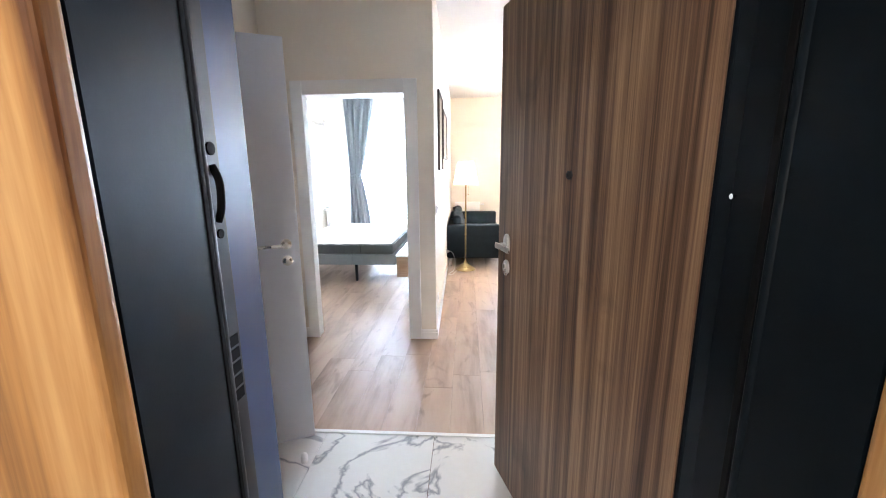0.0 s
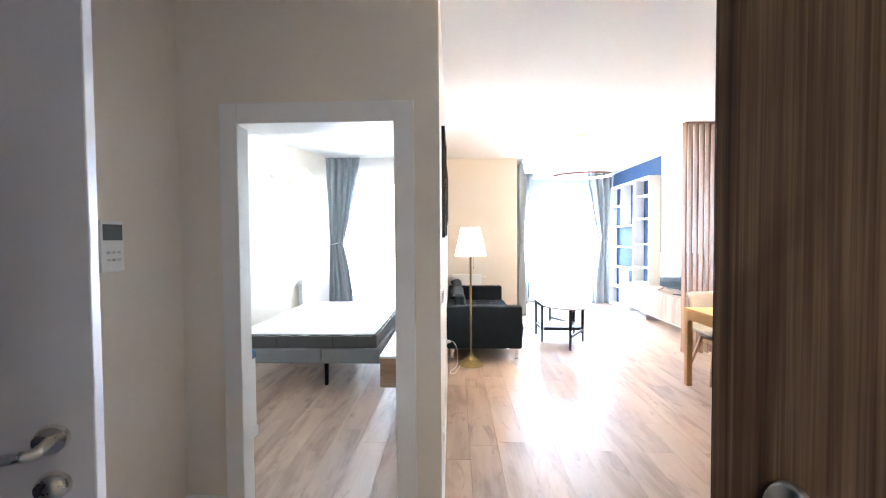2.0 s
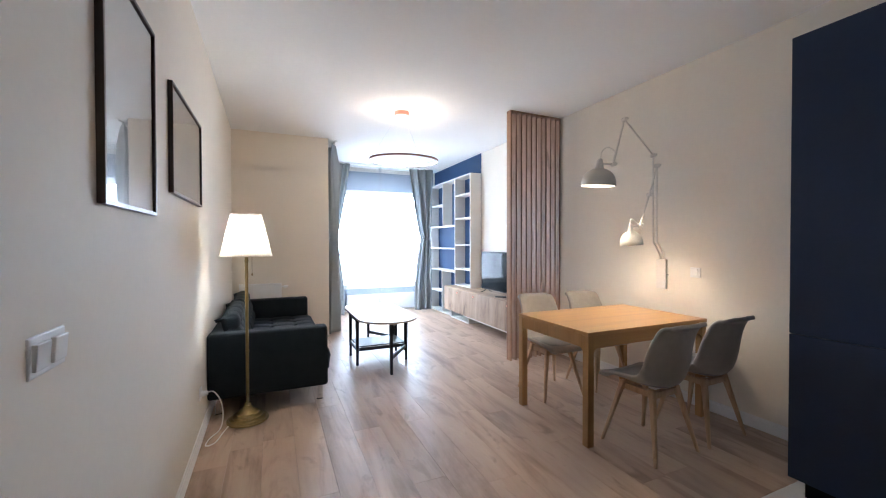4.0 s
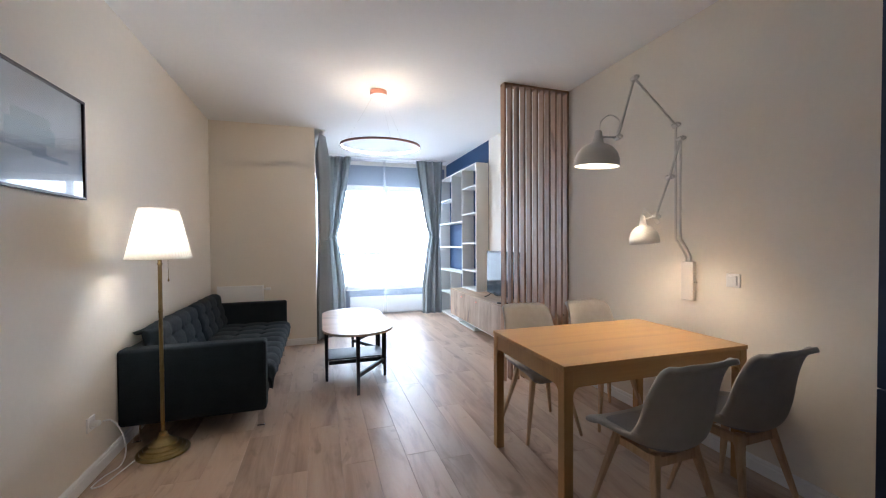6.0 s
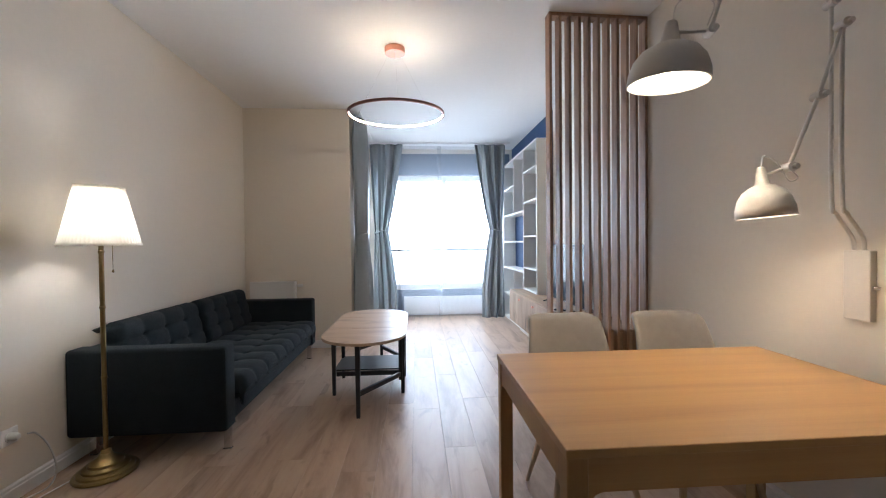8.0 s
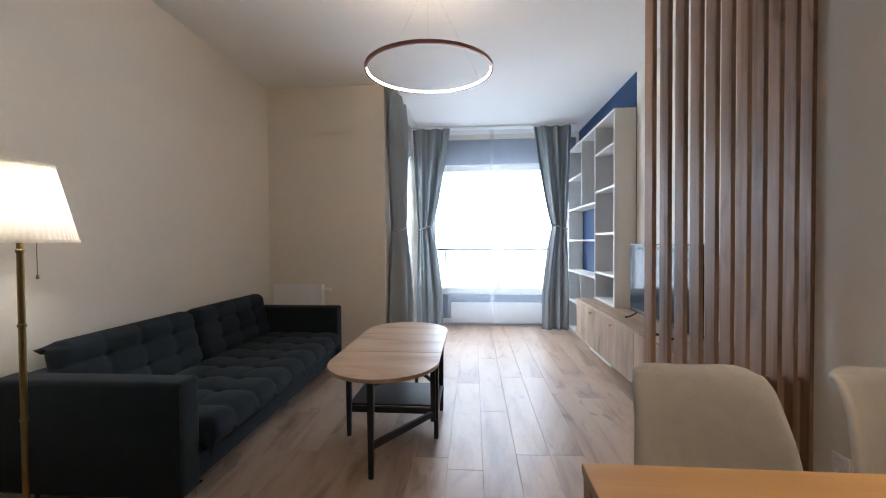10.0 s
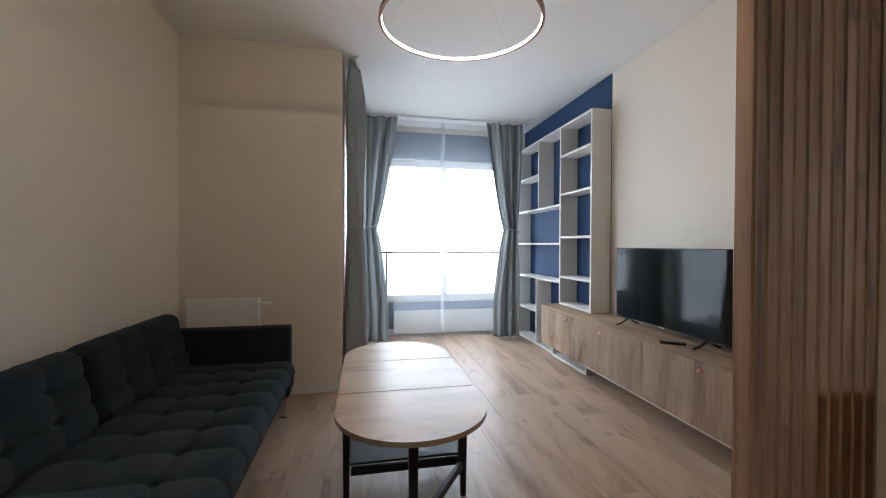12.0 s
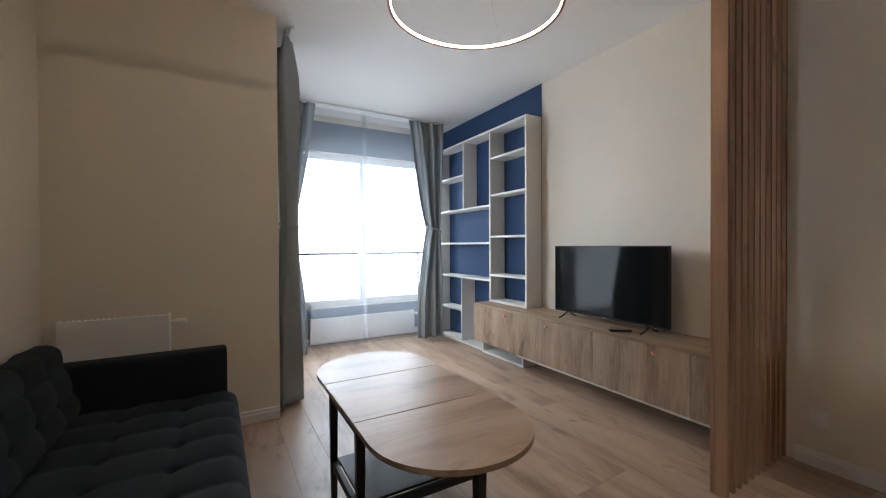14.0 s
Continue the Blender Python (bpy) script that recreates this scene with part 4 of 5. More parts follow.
# ring pendant
rp = thing("ring_pendant", "lit LED ring pendant hanging from a copper canopy", "pendant lamp", pose(1.843, 7.470, 2.264, 2.4))
R = 0.379
auto(part("ring_shell", lathe(bmesh.new(), [(R - 0.006, 0.0095), (R + 0.007, 0.0095), (R + 0.007, -0.0095), (R - 0.006, -0.0095), (R - 0.006, -0.0058), (R + 0.004, -0.0058), (R + 0.004, 0.0058), (R - 0.006, 0.0058), (R - 0.006, 0.0095)], seg=96), M_RING, rp, "copper brown ring shell"))
part("diffuser", lathe(bmesh.new(), [(R - 0.0055, 0.0057), (R - 0.0072, 0.0040), (R - 0.0078, 0.0), (R - 0.0072, -0.0040), (R - 0.0055, -0.0057)], seg=96), M_LED, rp, "glowing white LED strip", True)
LEVEL = pose(0, 0, 0, -2.4)
CX, CY = -0.008, 0.056
auto(part("canopy", bent(lathe(bmesh.new(), [(0.0, 0.509), (0.079, 0.509), (0.082, 0.512), (0.082, 0.555)], CX, CY, 0, 40), LEVEL), M_COPPER, rp, "copper ceiling canopy"))
for i in range(3):
    a = radians(35 + 120 * i)
    top_end = LEVEL @ Vector((0.06 * math.cos(a) + CX, 0.06 * math.sin(a) + CY, 0.510))
    part("wire", tube(bmesh.new(), [(R * math.cos(a), R * math.sin(a), 0.011), tuple(top_end)], 0.0006, 5), M_STEEL, rp)
    auto(part("screw", lathe(bmesh.new(), [(0.0, -0.012), (0.004, -0.011), (0.005, 0.0)], *top_end, 8), M_CHROME, rp))

# slatted divider
sl = thing("slat_divider", "floor-to-ceiling oak slat divider against the wall", "room divider", pose(2.925, 6.963, 0, 0, 0, 2.0))
for i in range(11):
    x = i * 0.0704
    part("slat", cube(x, x + 0.020, 0.0, 0.074, 0.001, CE - 0.024, 0.002), M_SLAT, sl)
part("top_rail", cube(0.0, 0.724, 0.0, 0.074, CE - 0.0235, CE - 0.0005, 0.001), M_SLAT, sl)

# low TV cabinet on the east wall
tvc = thing("tv_cabinet", "wall-hung knotty oak TV cabinet with round knobs", "cabinet", pose(3.26, 7.05, 0))
part("body", cube(0.020, 0.388, 0.0, 2.525, 0.175, 0.563, 0.002), M_SHELF, tvc)
part("end_panel", cube(0.0205, 0.388, -0.016, -0.0005, 0.175, 0.563, 0.002), M_CABWOOD, tvc)
part("top", cube(-0.002, 0.388, -0.018, 2.53, 0.5635, 0.585, 0.002), M_CABTOP, tvc)
part("base_strip", cube(0.03, 0.386, 0.0, 1.85, 0.150, 0.1745, 0.001), M_SHELF, tvc)
gaps = [0.0, 0.255, 0.957, 1.925, 2.525]
for i in range(4):
    d = part("door", cube(0.0, 0.0195, gaps[i] + 0.0015, gaps[i + 1] - 0.0015, 0.178, 0.560, 0.0015), M_CABWOOD, tvc)
for y in (0.475, 1.42, 1.98):
    auto(part("knob", bent(lathe(bmesh.new(), [(0.0, 0.026), (0.010, 0.025), (0.014, 0.020), (0.011, 0.012), (0.006, 0.008), (0.007, 0.0)], seg=20), pose(0.0, y, 0.515, 0, -90)), M_COPPER, tvc, "small copper knob"), 60)

# shelving
sh = thing("shelving_unit", "open grey-white shelving unit against the navy wall", "shelf", pose(3.445, 8.93, 0))
SW, T = 0.199, 0.022
COLS = (0.0, 0.585, 1.82)
part("side_panel", cube(0, SW, 0.0, T, 0.586, 2.485, 0.001), M_SHELF, sh)
part("side_panel", cube(0, SW, COLS[1], COLS[1] + T, 0.586, 2.485, 0.001), M_SHELF, sh)
part("side_panel", cube(0, SW, COLS[2] - T, COLS[2], 0.0, 2.485, 0.001), M_SHELF, sh)
part("top_board", cube(0, SW, T + 0.0005, COLS[1] - 0.0005, 2.463, 2.485, 0.001), M_SHELF, sh)
part("top_board", cube(0, SW, COLS[1] + T + 0.0005, COLS[2] - T - 0.0005, 2.463, 2.485, 0.001), M_SHELF, sh)
for z in (2.150, 1.745, 1.290, 0.870, 0.587):
    part("shelf_board", cube(0.002, SW, T + 0.0005, COLS[1] - 0.0005, z, z + T, 0.001), M_SHELF, sh)
for z in (1.640, 1.222, 0.805):
    part("shelf_board", cube(0.002, SW, COLS[1] + T + 0.0005, COLS[2] - T - 0.0005, z, z + T, 0.001), M_SHELF, sh)
part("divider", cube(0.003, SW, 1.13, 1.13 + T, 1.6625, 2.4625, 0.001), M_SHELF, sh)
part("shelf_board", cube(0.003, SW, 1.13 + T + 0.0005, COLS[2] - T - 0.0005, 2.06, 2.06 + T, 0.001), M_SHELF, sh)
part("divider", cube(0.003, SW, 1.18, 1.18 + T, 0.0285, 0.8045, 0.001), M_SHELF, sh)
part("shelf_board", cube(0.003, SW, 1.18 + T + 0.0005, COLS[2] - T - 0.0005, 0.39, 0.39 + T, 0.001), M_SHELF, sh)
part("bottom_board", cube(0.0, SW, 0.72, COLS[2] - T - 0.0005, 0.004, 0.028, 0.001), M_SHELF, sh)
part("floor_box", boxes((-0.02, SW, 0.03, 0.72, 0.0, 0.022), (-0.02, SW, 0.03, 0.052, 0.022, 0.149), (-0.02, SW, 0.698, 0.72, 0.022, 0.149)), M_SHELF, sh)

# television
tv = thing("television", "black flat television on two splayed feet", "television", pose(3.456, 8.055, 0.585))
part("bezel", cube(-0.006, 0.03, -0.509, 0.509, 0.045, 0.616, 0.004), M_TVBODY, tv)
part("screen", cube(-0.008, -0.0055, -0.501, 0.501, 0.060, 0.608), M_SCREEN, tv, "dark glossy screen")
part("rear_housing", cube(0.03, 0.065, -0.30, 0.30, 0.08, 0.40, 0.01), M_TVBODY, tv)
part("logo_bar", cube(-0.0085, -0.0062, -0.025, 0.025, 0.051, 0.057), M_STEEL, tv)
for y in (-0.37, 0.37):
    ft = bmesh.new()
    tube(ft, smooth_path([(-0.10, y, 0.006), (-0.05, y, 0.020), (0.01, y, 0.05), (0.06, y, 0.020), (0.10, y, 0.006)], 5), 0.007, 8)
    part("foot", ft, M_TVBODY, tv, smooth=True)
rc = thing("remote_control", "black remote control lying on the cabinet", "remote control", pose(3.34, 7.83, 0.5855, 0, 0, 55))
part("body", cube(-0.021, 0.021, -0.075, 0.075, 0, 0.016, 0.005), M_TVBODY, rc)
part("keys", boxes(*[(-0.014 + 0.011 * i, -0.007 + 0.011 * i, -0.05 + 0.013 * j, -0.043 + 0.013 * j, 0.016, 0.0175) for i in range(3) for j in range(7)]), M_CUSHION, rc)

# ---------------------------------------------------------------- dining corner
dt = thing("dining_table", "rectangular oak dining table with square legs", "table", pose(2.335, 5.172, 0))
TX, TY = 1.18, 0.778
part("tabletop", cube(0, TX, 0, TY, 0.726, 0.75, 0.003), M_TABLE, dt)
LG = 0.051
for lx in (0.003, TX - LG - 0.003):
    for ly in (0.003, TY - LG - 0.003):
        part("leg", cube(lx, lx + LG, ly, ly + LG, 0.0, 0.7255, 0.004, 3), M_TABLELEG, dt)


def apron(length):
    """A rail with rounded haunches where it meets the legs; lies in the xz plane."""
    pts = [(0.0, 0.7255), (0.0, 0.590)]
    for k in range(6):
        a = math.pi / 2 * k / 5
        pts.append((0.040 - 0.040 * math.cos(a), 0.603 + 0.040 * math.sin(a)))
    pts += [(length - x, z) for x, z in reversed(pts[1:])]
    pts.append((length, 0.7255))
    return bent(prism(bmesh.new(), pts[::-1], 0.0, 0.022), pose(0, 0, 0, 90))


for ly in (0.029, TY - 0.007):
    part("apron", bent(apron(TX - 2 * LG - 0.008), pose(LG + 0.004, ly, 0)), M_TABLE, dt)
for lx in (0.007, TX - 0.029):
    part("apron", bent(apron(TY - 2 * LG - 0.008), pose(lx, LG + 0.004, 0, 0, 0, 90)), M_TABLELEG, dt)


def chair(m, label):
    """A moulded shell upholstered in fabric on four splayed beech legs; faces +y."""
    c = thing("dining_chair", label, "chair", m, "chairs round the dining table")
    nu, nv = 16, 26
    prof = smooth_path([(0.232, 0.408, 0), (0.216, 0.438, 0), (0.08, 0.438, 0), (-0.07, 0.428, 0), (-0.160, 0.458, 0), (-0.203, 0.55, 0), (-0.222, 0.68, 0), (-0.242, 0.785, 0), (-0.260, 0.824, 0), (-0.284, 0.837, 0)], 5)
    n = len(prof)
    widths = [(0.0, 0.130), (0.06, 0.190), (0.25, 0.230), (0.42, 0.236), (0.58, 0.212), (0.76, 0.194), (0.90, 0.178), (1.0, 0.138)]

    def width(v):
        for (a, wa), (b, wb) in zip(widths, widths[1:]):
            if v <= b:
                k = (v - a) / (b - a)
                k = k * k * (3 - 2 * k)
                return wa + (wb - wa) * k
        return widths[-1][1]

    bm = bmesh.new()
    rows = []
    for j, p in enumerate(prof):
        v = j / (n - 1)
        w = width(v)
        d = (prof[min(j + 1, n - 1)] - prof[max(j - 1, 0)]).normalized()
        nrm = Vector((-d.y, d.x, 0))
        nrm = nrm if nrm.y > 0 or v > 0.5 and nrm.x > 0 else -nrm
        lift = 0.092 * math.sin(math.pi * min(1, max(0, (v - 0.10) / 0.80))) + 0.010
        row = []
        for i in range(nu + 1):
            u = -1 + 2 * i / nu
            k = lift * abs(u) ** 2.1
            drop = 0.030 * max(0, abs(u) - 0.55) ** 1.5 * (1 if v > 0.85 else 0)
            row.append(bm.verts.new((u * w, p.x + nrm.x * k, p.y + nrm.y * k - drop)))
        rows.append(row)
    for j in range(n - 1):
        for i in range(nu):
            bm.faces.new((rows[j][i], rows[j][i + 1], rows[j + 1][i + 1], rows[j + 1][i]))
    bmesh.ops.recalc_face_normals(bm, faces=bm.faces)
    shell = part("shell", bm, M_CHAIR, c, "grey-beige upholstered shell", True)
    so = shell.modifiers.new("thick", "SOLIDIFY")
    so.thickness, so.offset = 0.026, 0.0
    sb = shell.modifiers.new("round", "SUBSURF")
    sb.levels = sb.render_levels = 1
    # soft pad with a rounded outline that follows the hollow of the seat
    pad = bmesh.new()
    rings = []
    for s, h in ((0.0, 0.024), (0.35, 0.024), (0.6, 0.022), (0.8, 0.018), (0.92, 0.012), (0.985, 0.004), (1.0, -0.006), (0.97, -0.012)):
        ring = []
        for k in range(36):
            t = 2 * math.pi * k / 36
            ct_, st_ = math.cos(t), math.sin(t)
            e = (abs(ct_) ** 3.2 + abs(st_) ** 3.2) ** (-1 / 3.2)
            px, py = s * e * ct_ * 0.182, s * e * st_ * 0.178
            ring.append(pad.verts.new((px, py + 0.020, 0.444 + h + 0.050 * (abs(px) / 0.235) ** 2.4 + 0.06 * max(0, -py - 0.08) ** 1.2)))
        rings.append(ring)
    for p, q in zip(rings[1:], rings[2:]):
        for k in range(36):
            pad.faces.new((p[k], p[(k + 1) % 36], q[(k + 1) % 36], q[k]))
    pad.faces.new(rings[1])
    bmesh.ops.delete(pad, geom=rings[0], context="VERTS")
    bmesh.ops.recalc_face_normals(pad, faces=pad.faces)
    part("seat_pad", pad, M_CUSHION, c, "soft grey seat pad", True)
    part("under_frame", boxes((-0.13, 0.13, 0.088, 0.118, 0.365, 0.405), (-0.13, 0.13, -0.118, -0.088, 0.365, 0.405), (-0.118, -0.088, -0.0875, 0.0875, 0.367, 0.403), (0.088, 0.118, -0.0875, 0.0875, 0.367, 0.403)), M_CHAIRLEG, c)
    for sx_ in (-1, 1):
        for sy_ in (-1, 1):
            part("leg", bar(bmesh.new(), (sx_ * 0.205, sy_ * 0.195, 0.0), (sx_ * 0.112, sy_ * 0.103, 0.42), 0.019, 0.019, 0.036, 0.036, 0.006), M_CHAIRLEG, c)
    return c


ch = chair(pose(2.733, 5.047, 0, 0, 0, 2.5), "grey-beige fabric dining chair with splayed beech legs")
copy_thing(ch, pose(3.243, 5.058, 0, 0, 0, 2.5))
copy_thing(ch, pose(2.752, 6.062, 0, 0, 0, 179))
copy_thing(ch, pose(3.31, 6.06, 0, 0, 0, 179))

# double-arm wall lamp
wl = thing("wall_lamp", "off-white double-arm wall lamp with two lit metal shades", "wall lamp")
part("wall_box", cube(3.622, 3.6495, 5.598, 5.688, 0.925, 1.185, 0.004), M_LAMPWHITE, wl)
auto(part("side_knob", rod(bmesh.new(), (3.636, 5.597, 1.05), (3.636, 5.580, 1.05), 0.006, 0.006, 10), M_STEEL, wl))
P = {"e": (3.192, 5.658, 2.365), "a": (3.520, 5.645, 2.090), "b": (3.520, 5.606, 1.992), "c": (3.434, 5.611, 1.740), "d": (3.300, 5.590, 1.480), "f": (3.050, 5.641, 1.974)}
auto(part("pipe", tube(bmesh.new(), smooth_path([(3.634, 5.660, 1.185), (3.628, 5.659, 1.225), (3.590, 5.652, 1.270), (3.545, 5.645, 1.320), (3.524, 5.644, 1.37), (3.521, 5.645, 1.75), (3.520, 5.645, 2.090)], 6), 0.007, 10), M_LAMPWHITE, wl))
auto(part("pipe", tube(bmesh.new(), smooth_path([(3.634, 5.626, 1.185), (3.628, 5.624, 1.225), (3.590, 5.616, 1.270), (3.545, 5.610, 1.320), (3.524, 5.608, 1.37), (3.521, 5.610, 1.75), (3.520, 5.606, 1.992)], 6), 0.007, 10), M_LAMPWHITE, wl))


def joint(p, r=0.016):
    bm = bmesh.new()
    rod(bm, (p[0] - 0.004, p[1] - 0.022, p[2]), (p[0] + 0.004, p[1] + 0.022, p[2]), r, r, 16)
    rod(bm, (p[0], p[1] - 0.034, p[2]), (p[0], p[1] - 0.022, p[2]), r * 0.6, r * 0.6, 12)
    return auto(part("joint", bm, M_LAMPWHITE, wl))


for a, b in (("a", "e"), ("e", "f"), ("b", "c"), ("c", "d")):
    auto(part("arm", rod(bmesh.new(), P[a], P[b], 0.007, 0.007, 10), M_LAMPWHITE, wl))
for k in P:
    joint(P[k])
BIG = [(0.018, 0.0), (0.022, -0.006), (0.038, -0.092), (0.066, -0.102), (0.105, -0.127), (0.132, -0.164), (0.148, -0.213), (0.152, -0.262)]


def metal_shade(name, top, scale, tall, tilt, bulb_w, cone, blend):
    m = Matrix.Translation(top) @ tilt @ Matrix.Diagonal((scale, scale, tall, 1))
    outer = BIG
    inner = [(r - 0.004, z - 0.002) for r, z in reversed(BIG)]
    s = auto(part(name, bent(lathe(bmesh.new(), [(0.0, 0.0)] + outer + inner + [(0.0, -0.004)], seg=48), m), M_LAMPWHITE, wl, "off-white metal shade"), 70)
    part("lining", bent(lathe(bmesh.new(), [(r - 0.006, z - 0.001) for r, z in BIG[3:]], seg=48), m), M_SHADE_IN, s, "white inside", True)
    part("bulb", bent(lathe(bmesh.new(), [(0.0, -0.225), (0.028, -0.212), (0.040, -0.185), (0.034, -0.155), (0.018, -0.12), (0.018, -0.10)], seg=24), m), M_BULB, s, "lit bulb", True)
    p = m @ Vector((0, 0, -0.228))
    q = m @ Vector((0, 0, -1.25))
    lp = lamp("wall_lamp_bulb", "SPOT", look(p, q), bulb_w, WARM, 0.045)
    lp.data.spot_size, lp.data.spot_blend = radians(cone), blend
    return m


metal_shade("big_shade", (2.905, 5.640, 2.004), 0.885, 0.82, pose(0, 0, 0, 4, 1, 0), 18, 136, 1.0)
metal_shade("small_shade", (3.243, 5.640, 1.490), 0.59, 0.69, pose(0, 0, 0, -2, -4, 0), 4.8, 160, 0.8)
part("holder", rod(bmesh.new(), (2.930, 5.641, 1.968), P["f"], 0.006, 0.006, 8), M_LAMPWHITE, wl)
part("holder", rod(bmesh.new(), (3.250, 5.638, 1.462), P["d"], 0.006, 0.006, 8), M_LAMPWHITE, wl)
part("cord", tube(bmesh.new(), smooth_path([(2.912, 5.641, 2.002), (2.928, 5.643, 2.066), (2.995, 5.642, 2.108), (3.065, 5.641, 2.075), (3.041, 5.641, 1.995)], 6), 0.0025, 6), M_LAMPWHITE, wl, smooth=True)
part("cord", tube(bmesh.new(), smooth_path([(3.243, 5.640, 1.488), (3.250, 5.635, 1.530), (3.285, 5.610, 1.492), (3.300, 5.590, 1.435), (3.330, 5.585, 1.445), (3.300, 5.590, 1.480)], 6), 0.0025, 6), M_LAMPWHITE, wl, smooth=True)


# ---------------------------------------------------------------- curtains
def curtain(name, label, a, b, z0, z1, folds, tie=None, tie_u=0.5, squeeze=0.3, depth=0.045, material=None, band=True, seed=0, low=0.75, flare=0.72):
    """Cloth hanging from a to b (plan points); tie: height at which it is gathered towards the share tie_u of its width."""
    a, b = Vector((*a, 0)), Vector((*b, 0))
    d = b - a
    n = Vector((-d.y, d.x, 0)).normalized()
    nu, nv = folds * 22, 52
    bm = bmesh.new()
    rows = []
    for j in range(nv + 1):
        z = z0 + (z1 - z0) * j / nv
        if tie:
            if z > tie:
                k = (z - tie) / (z1 - tie)
                w = squeeze + (1 - squeeze) * k ** 0.75
            else:
                k = (tie - z) / (tie - z0)
                w = squeeze + (flare - squeeze) * min(1, k * 1.5) ** 0.7
        else:
            w = 1.0
        amp = depth * (0.45 + 0.55 * w) * (1.0 if z > (tie or 0) else 1 + (low - 1) * min(1, (tie - z) / 0.5)) if tie else depth
        row = []
        for i in range(nu + 1):
            u = i / nu
            s = tie_u + (u - tie_u) * w
            ph = 2 * math.pi * folds * u
            off = amp * math.sin(ph + 0.6 * math.sin(ph * 0.37 + seed)) + 0.012 * math.sin(ph * 2.3 + z * 2 + seed)
            off += 0.02 * noise.noise(Vector((u * 5, z * 1.2, seed)))
            head = max(0.0, 1 - (z1 - z) / 0.30) ** 1.5
            off = off * (1 - 0.55 * head) + 0.011 * head * math.sin(ph * 3.0 + seed)
            p = a + d * s + n * off
            row.append(bm.verts.new((p.x, p.y, z)))
        rows.append(row)
    for j in range(nv):
        for i in range(nu):
            bm.faces.new((rows[j][i], rows[j][i + 1], rows[j + 1][i + 1], rows[j + 1][i]))
    c = thing(name, label, "curtain")
    cl = part("cloth", bm, material or M_CURTAIN, c, smooth=True)
    if material is None:
        so = cl.modifiers.new("thick", "SOLIDIFY")
        so.thickness = 0.003
    if tie and band:
        p, w = a + d * tie_u, d.length * squeeze * 0.5
        u = d.normalized()
        pts = []
        for i in range(25):
            t = 2 * math.pi * i / 24
            q = p + d * (0.5 - tie_u) * squeeze + u * (w + 0.012) * math.cos(t) + n * (depth * 0.66 + 0.010) * math.sin(t)
            pts.append((q.x, q.y, tie + 0.03 * math.cos(t)))
        part("tie_band", tube(bm_new(), pts, 0.011, 8), M_CURTAIN, c, smooth=True)
    return c


def bm_new():
    return bmesh.new()


curtain("curtain", "grey-blue curtain tied back beside the bay window", (1.27, 10.50), (1.79, 10.50), 0.02, 2.79, 3, 1.42, 0.22, 0.36, 0.06, seed=1)
curtain("curtain", "grey-blue curtain tied back beside the shelves", (3.43, 10.50), (2.93, 10.50), 0.02, 2.79, 3, 1.42, 0.22, 0.36, 0.06, seed=4)
curtain("curtain", "grey-blue curtain tied back at the bay's near corner", (1.310, 9.04), (1.310, 9.54), 0.02, 2.78, 2, 1.37, 0.25, 0.55, 0.080, seed=8, low=1.25, flare=1.0)
curtain("voile_curtain", "sheer white voile across the bay window", (1.74, 10.60), (2.40, 10.60), 0.03, 2.79, 6, None, depth=0.020, material=M_VOILE, seed=2)
curtain("voile_curtain", "sheer white voile across the bay window", (2.34, 10.615), (3.27, 10.615), 0.03, 2.79, 7, None, depth=0.020, material=M_VOILE, seed=5)
curtain("voile_curtain", "sheer white voile at the bay's side window", (1.25, 9.50), (1.25, 10.45), 0.03, 2.79, 8, None, depth=0.018, material=M_VOILE, seed=6)


def track(name, label, a, b):
    t = thing(name, label, "curtain rail", kind="structure")
    d = (Vector(b) - Vector(a)).normalized()
    n = Vector((-d.y, d.x, 0)) * 0.012
    o = [Vector(a) - n, Vector(b) - n, Vector(b) + n, Vector(a) + n]
    part("rail", prism(bm_new(), [(p.x, p.y) for p in o], 2.795, 2.812, 0.002), M_PLASTIC, t)
    for k in (0.02, 0.5, 0.98):
        p = Vector(a).lerp(Vector(b), k)
        part("bracket", cube(p.x - 0.012, p.x + 0.012, p.y - 0.012, p.y + 0.012, 2.8125, CE, 0.001), M_PLASTIC, t)


track("curtain_rail_1", "white ceiling curtain rail across the bay", (1.24, 10.50, 0), (3.50, 10.50, 0))
track("curtain_rail_2", "white ceiling curtain rail along the bay side", (1.325, 9.06, 0), (1.325, 10.42, 0))
bar_out = thing("balcony_rail", "grey steel balcony rail outside the bay window", "railing")
part("handrail", tube(bm_new(), [(1.3, 11.085, 1.108), (3.6, 11.085, 1.108)], 0.014, 10), M_STRIP, bar_out)
for x in (1.68, 2.50, 3.32):
    part("post", rod(bm_new(), (x, 11.085, 0.44), (x, 11.085, 1.11), 0.01), M_DARK_STEEL, bar_out)

# ---------------------------------------------------------------- bedroom
bed = thing("bed", "grey upholstered bed base with a bare white mattress", "bed", pose(-2.09, 5.80, 0))
BW, BL = 1.49, 2.0
part("base_rail", cube(0, BW * 0.62, 0, 0.05, 0.235, 0.375, 0.012, 3), M_BEDGREY, bed)
part("base_rail", cube(BW * 0.62 + 0.002, BW, 0, 0.05, 0.235, 0.375, 0.012, 3), M_BEDGREY, bed)
for x0 in (0, BW - 0.05):
    part("side_rail", cube(x0, x0 + 0.05, 0.0505, BL, 0.235, 0.375, 0.012, 3), M_BEDGREY, bed)
part("deck", cube(0.05, BW - 0.05, 0.05, BL - 0.02, 0.30, 0.37), M_BEDGREY, bed)
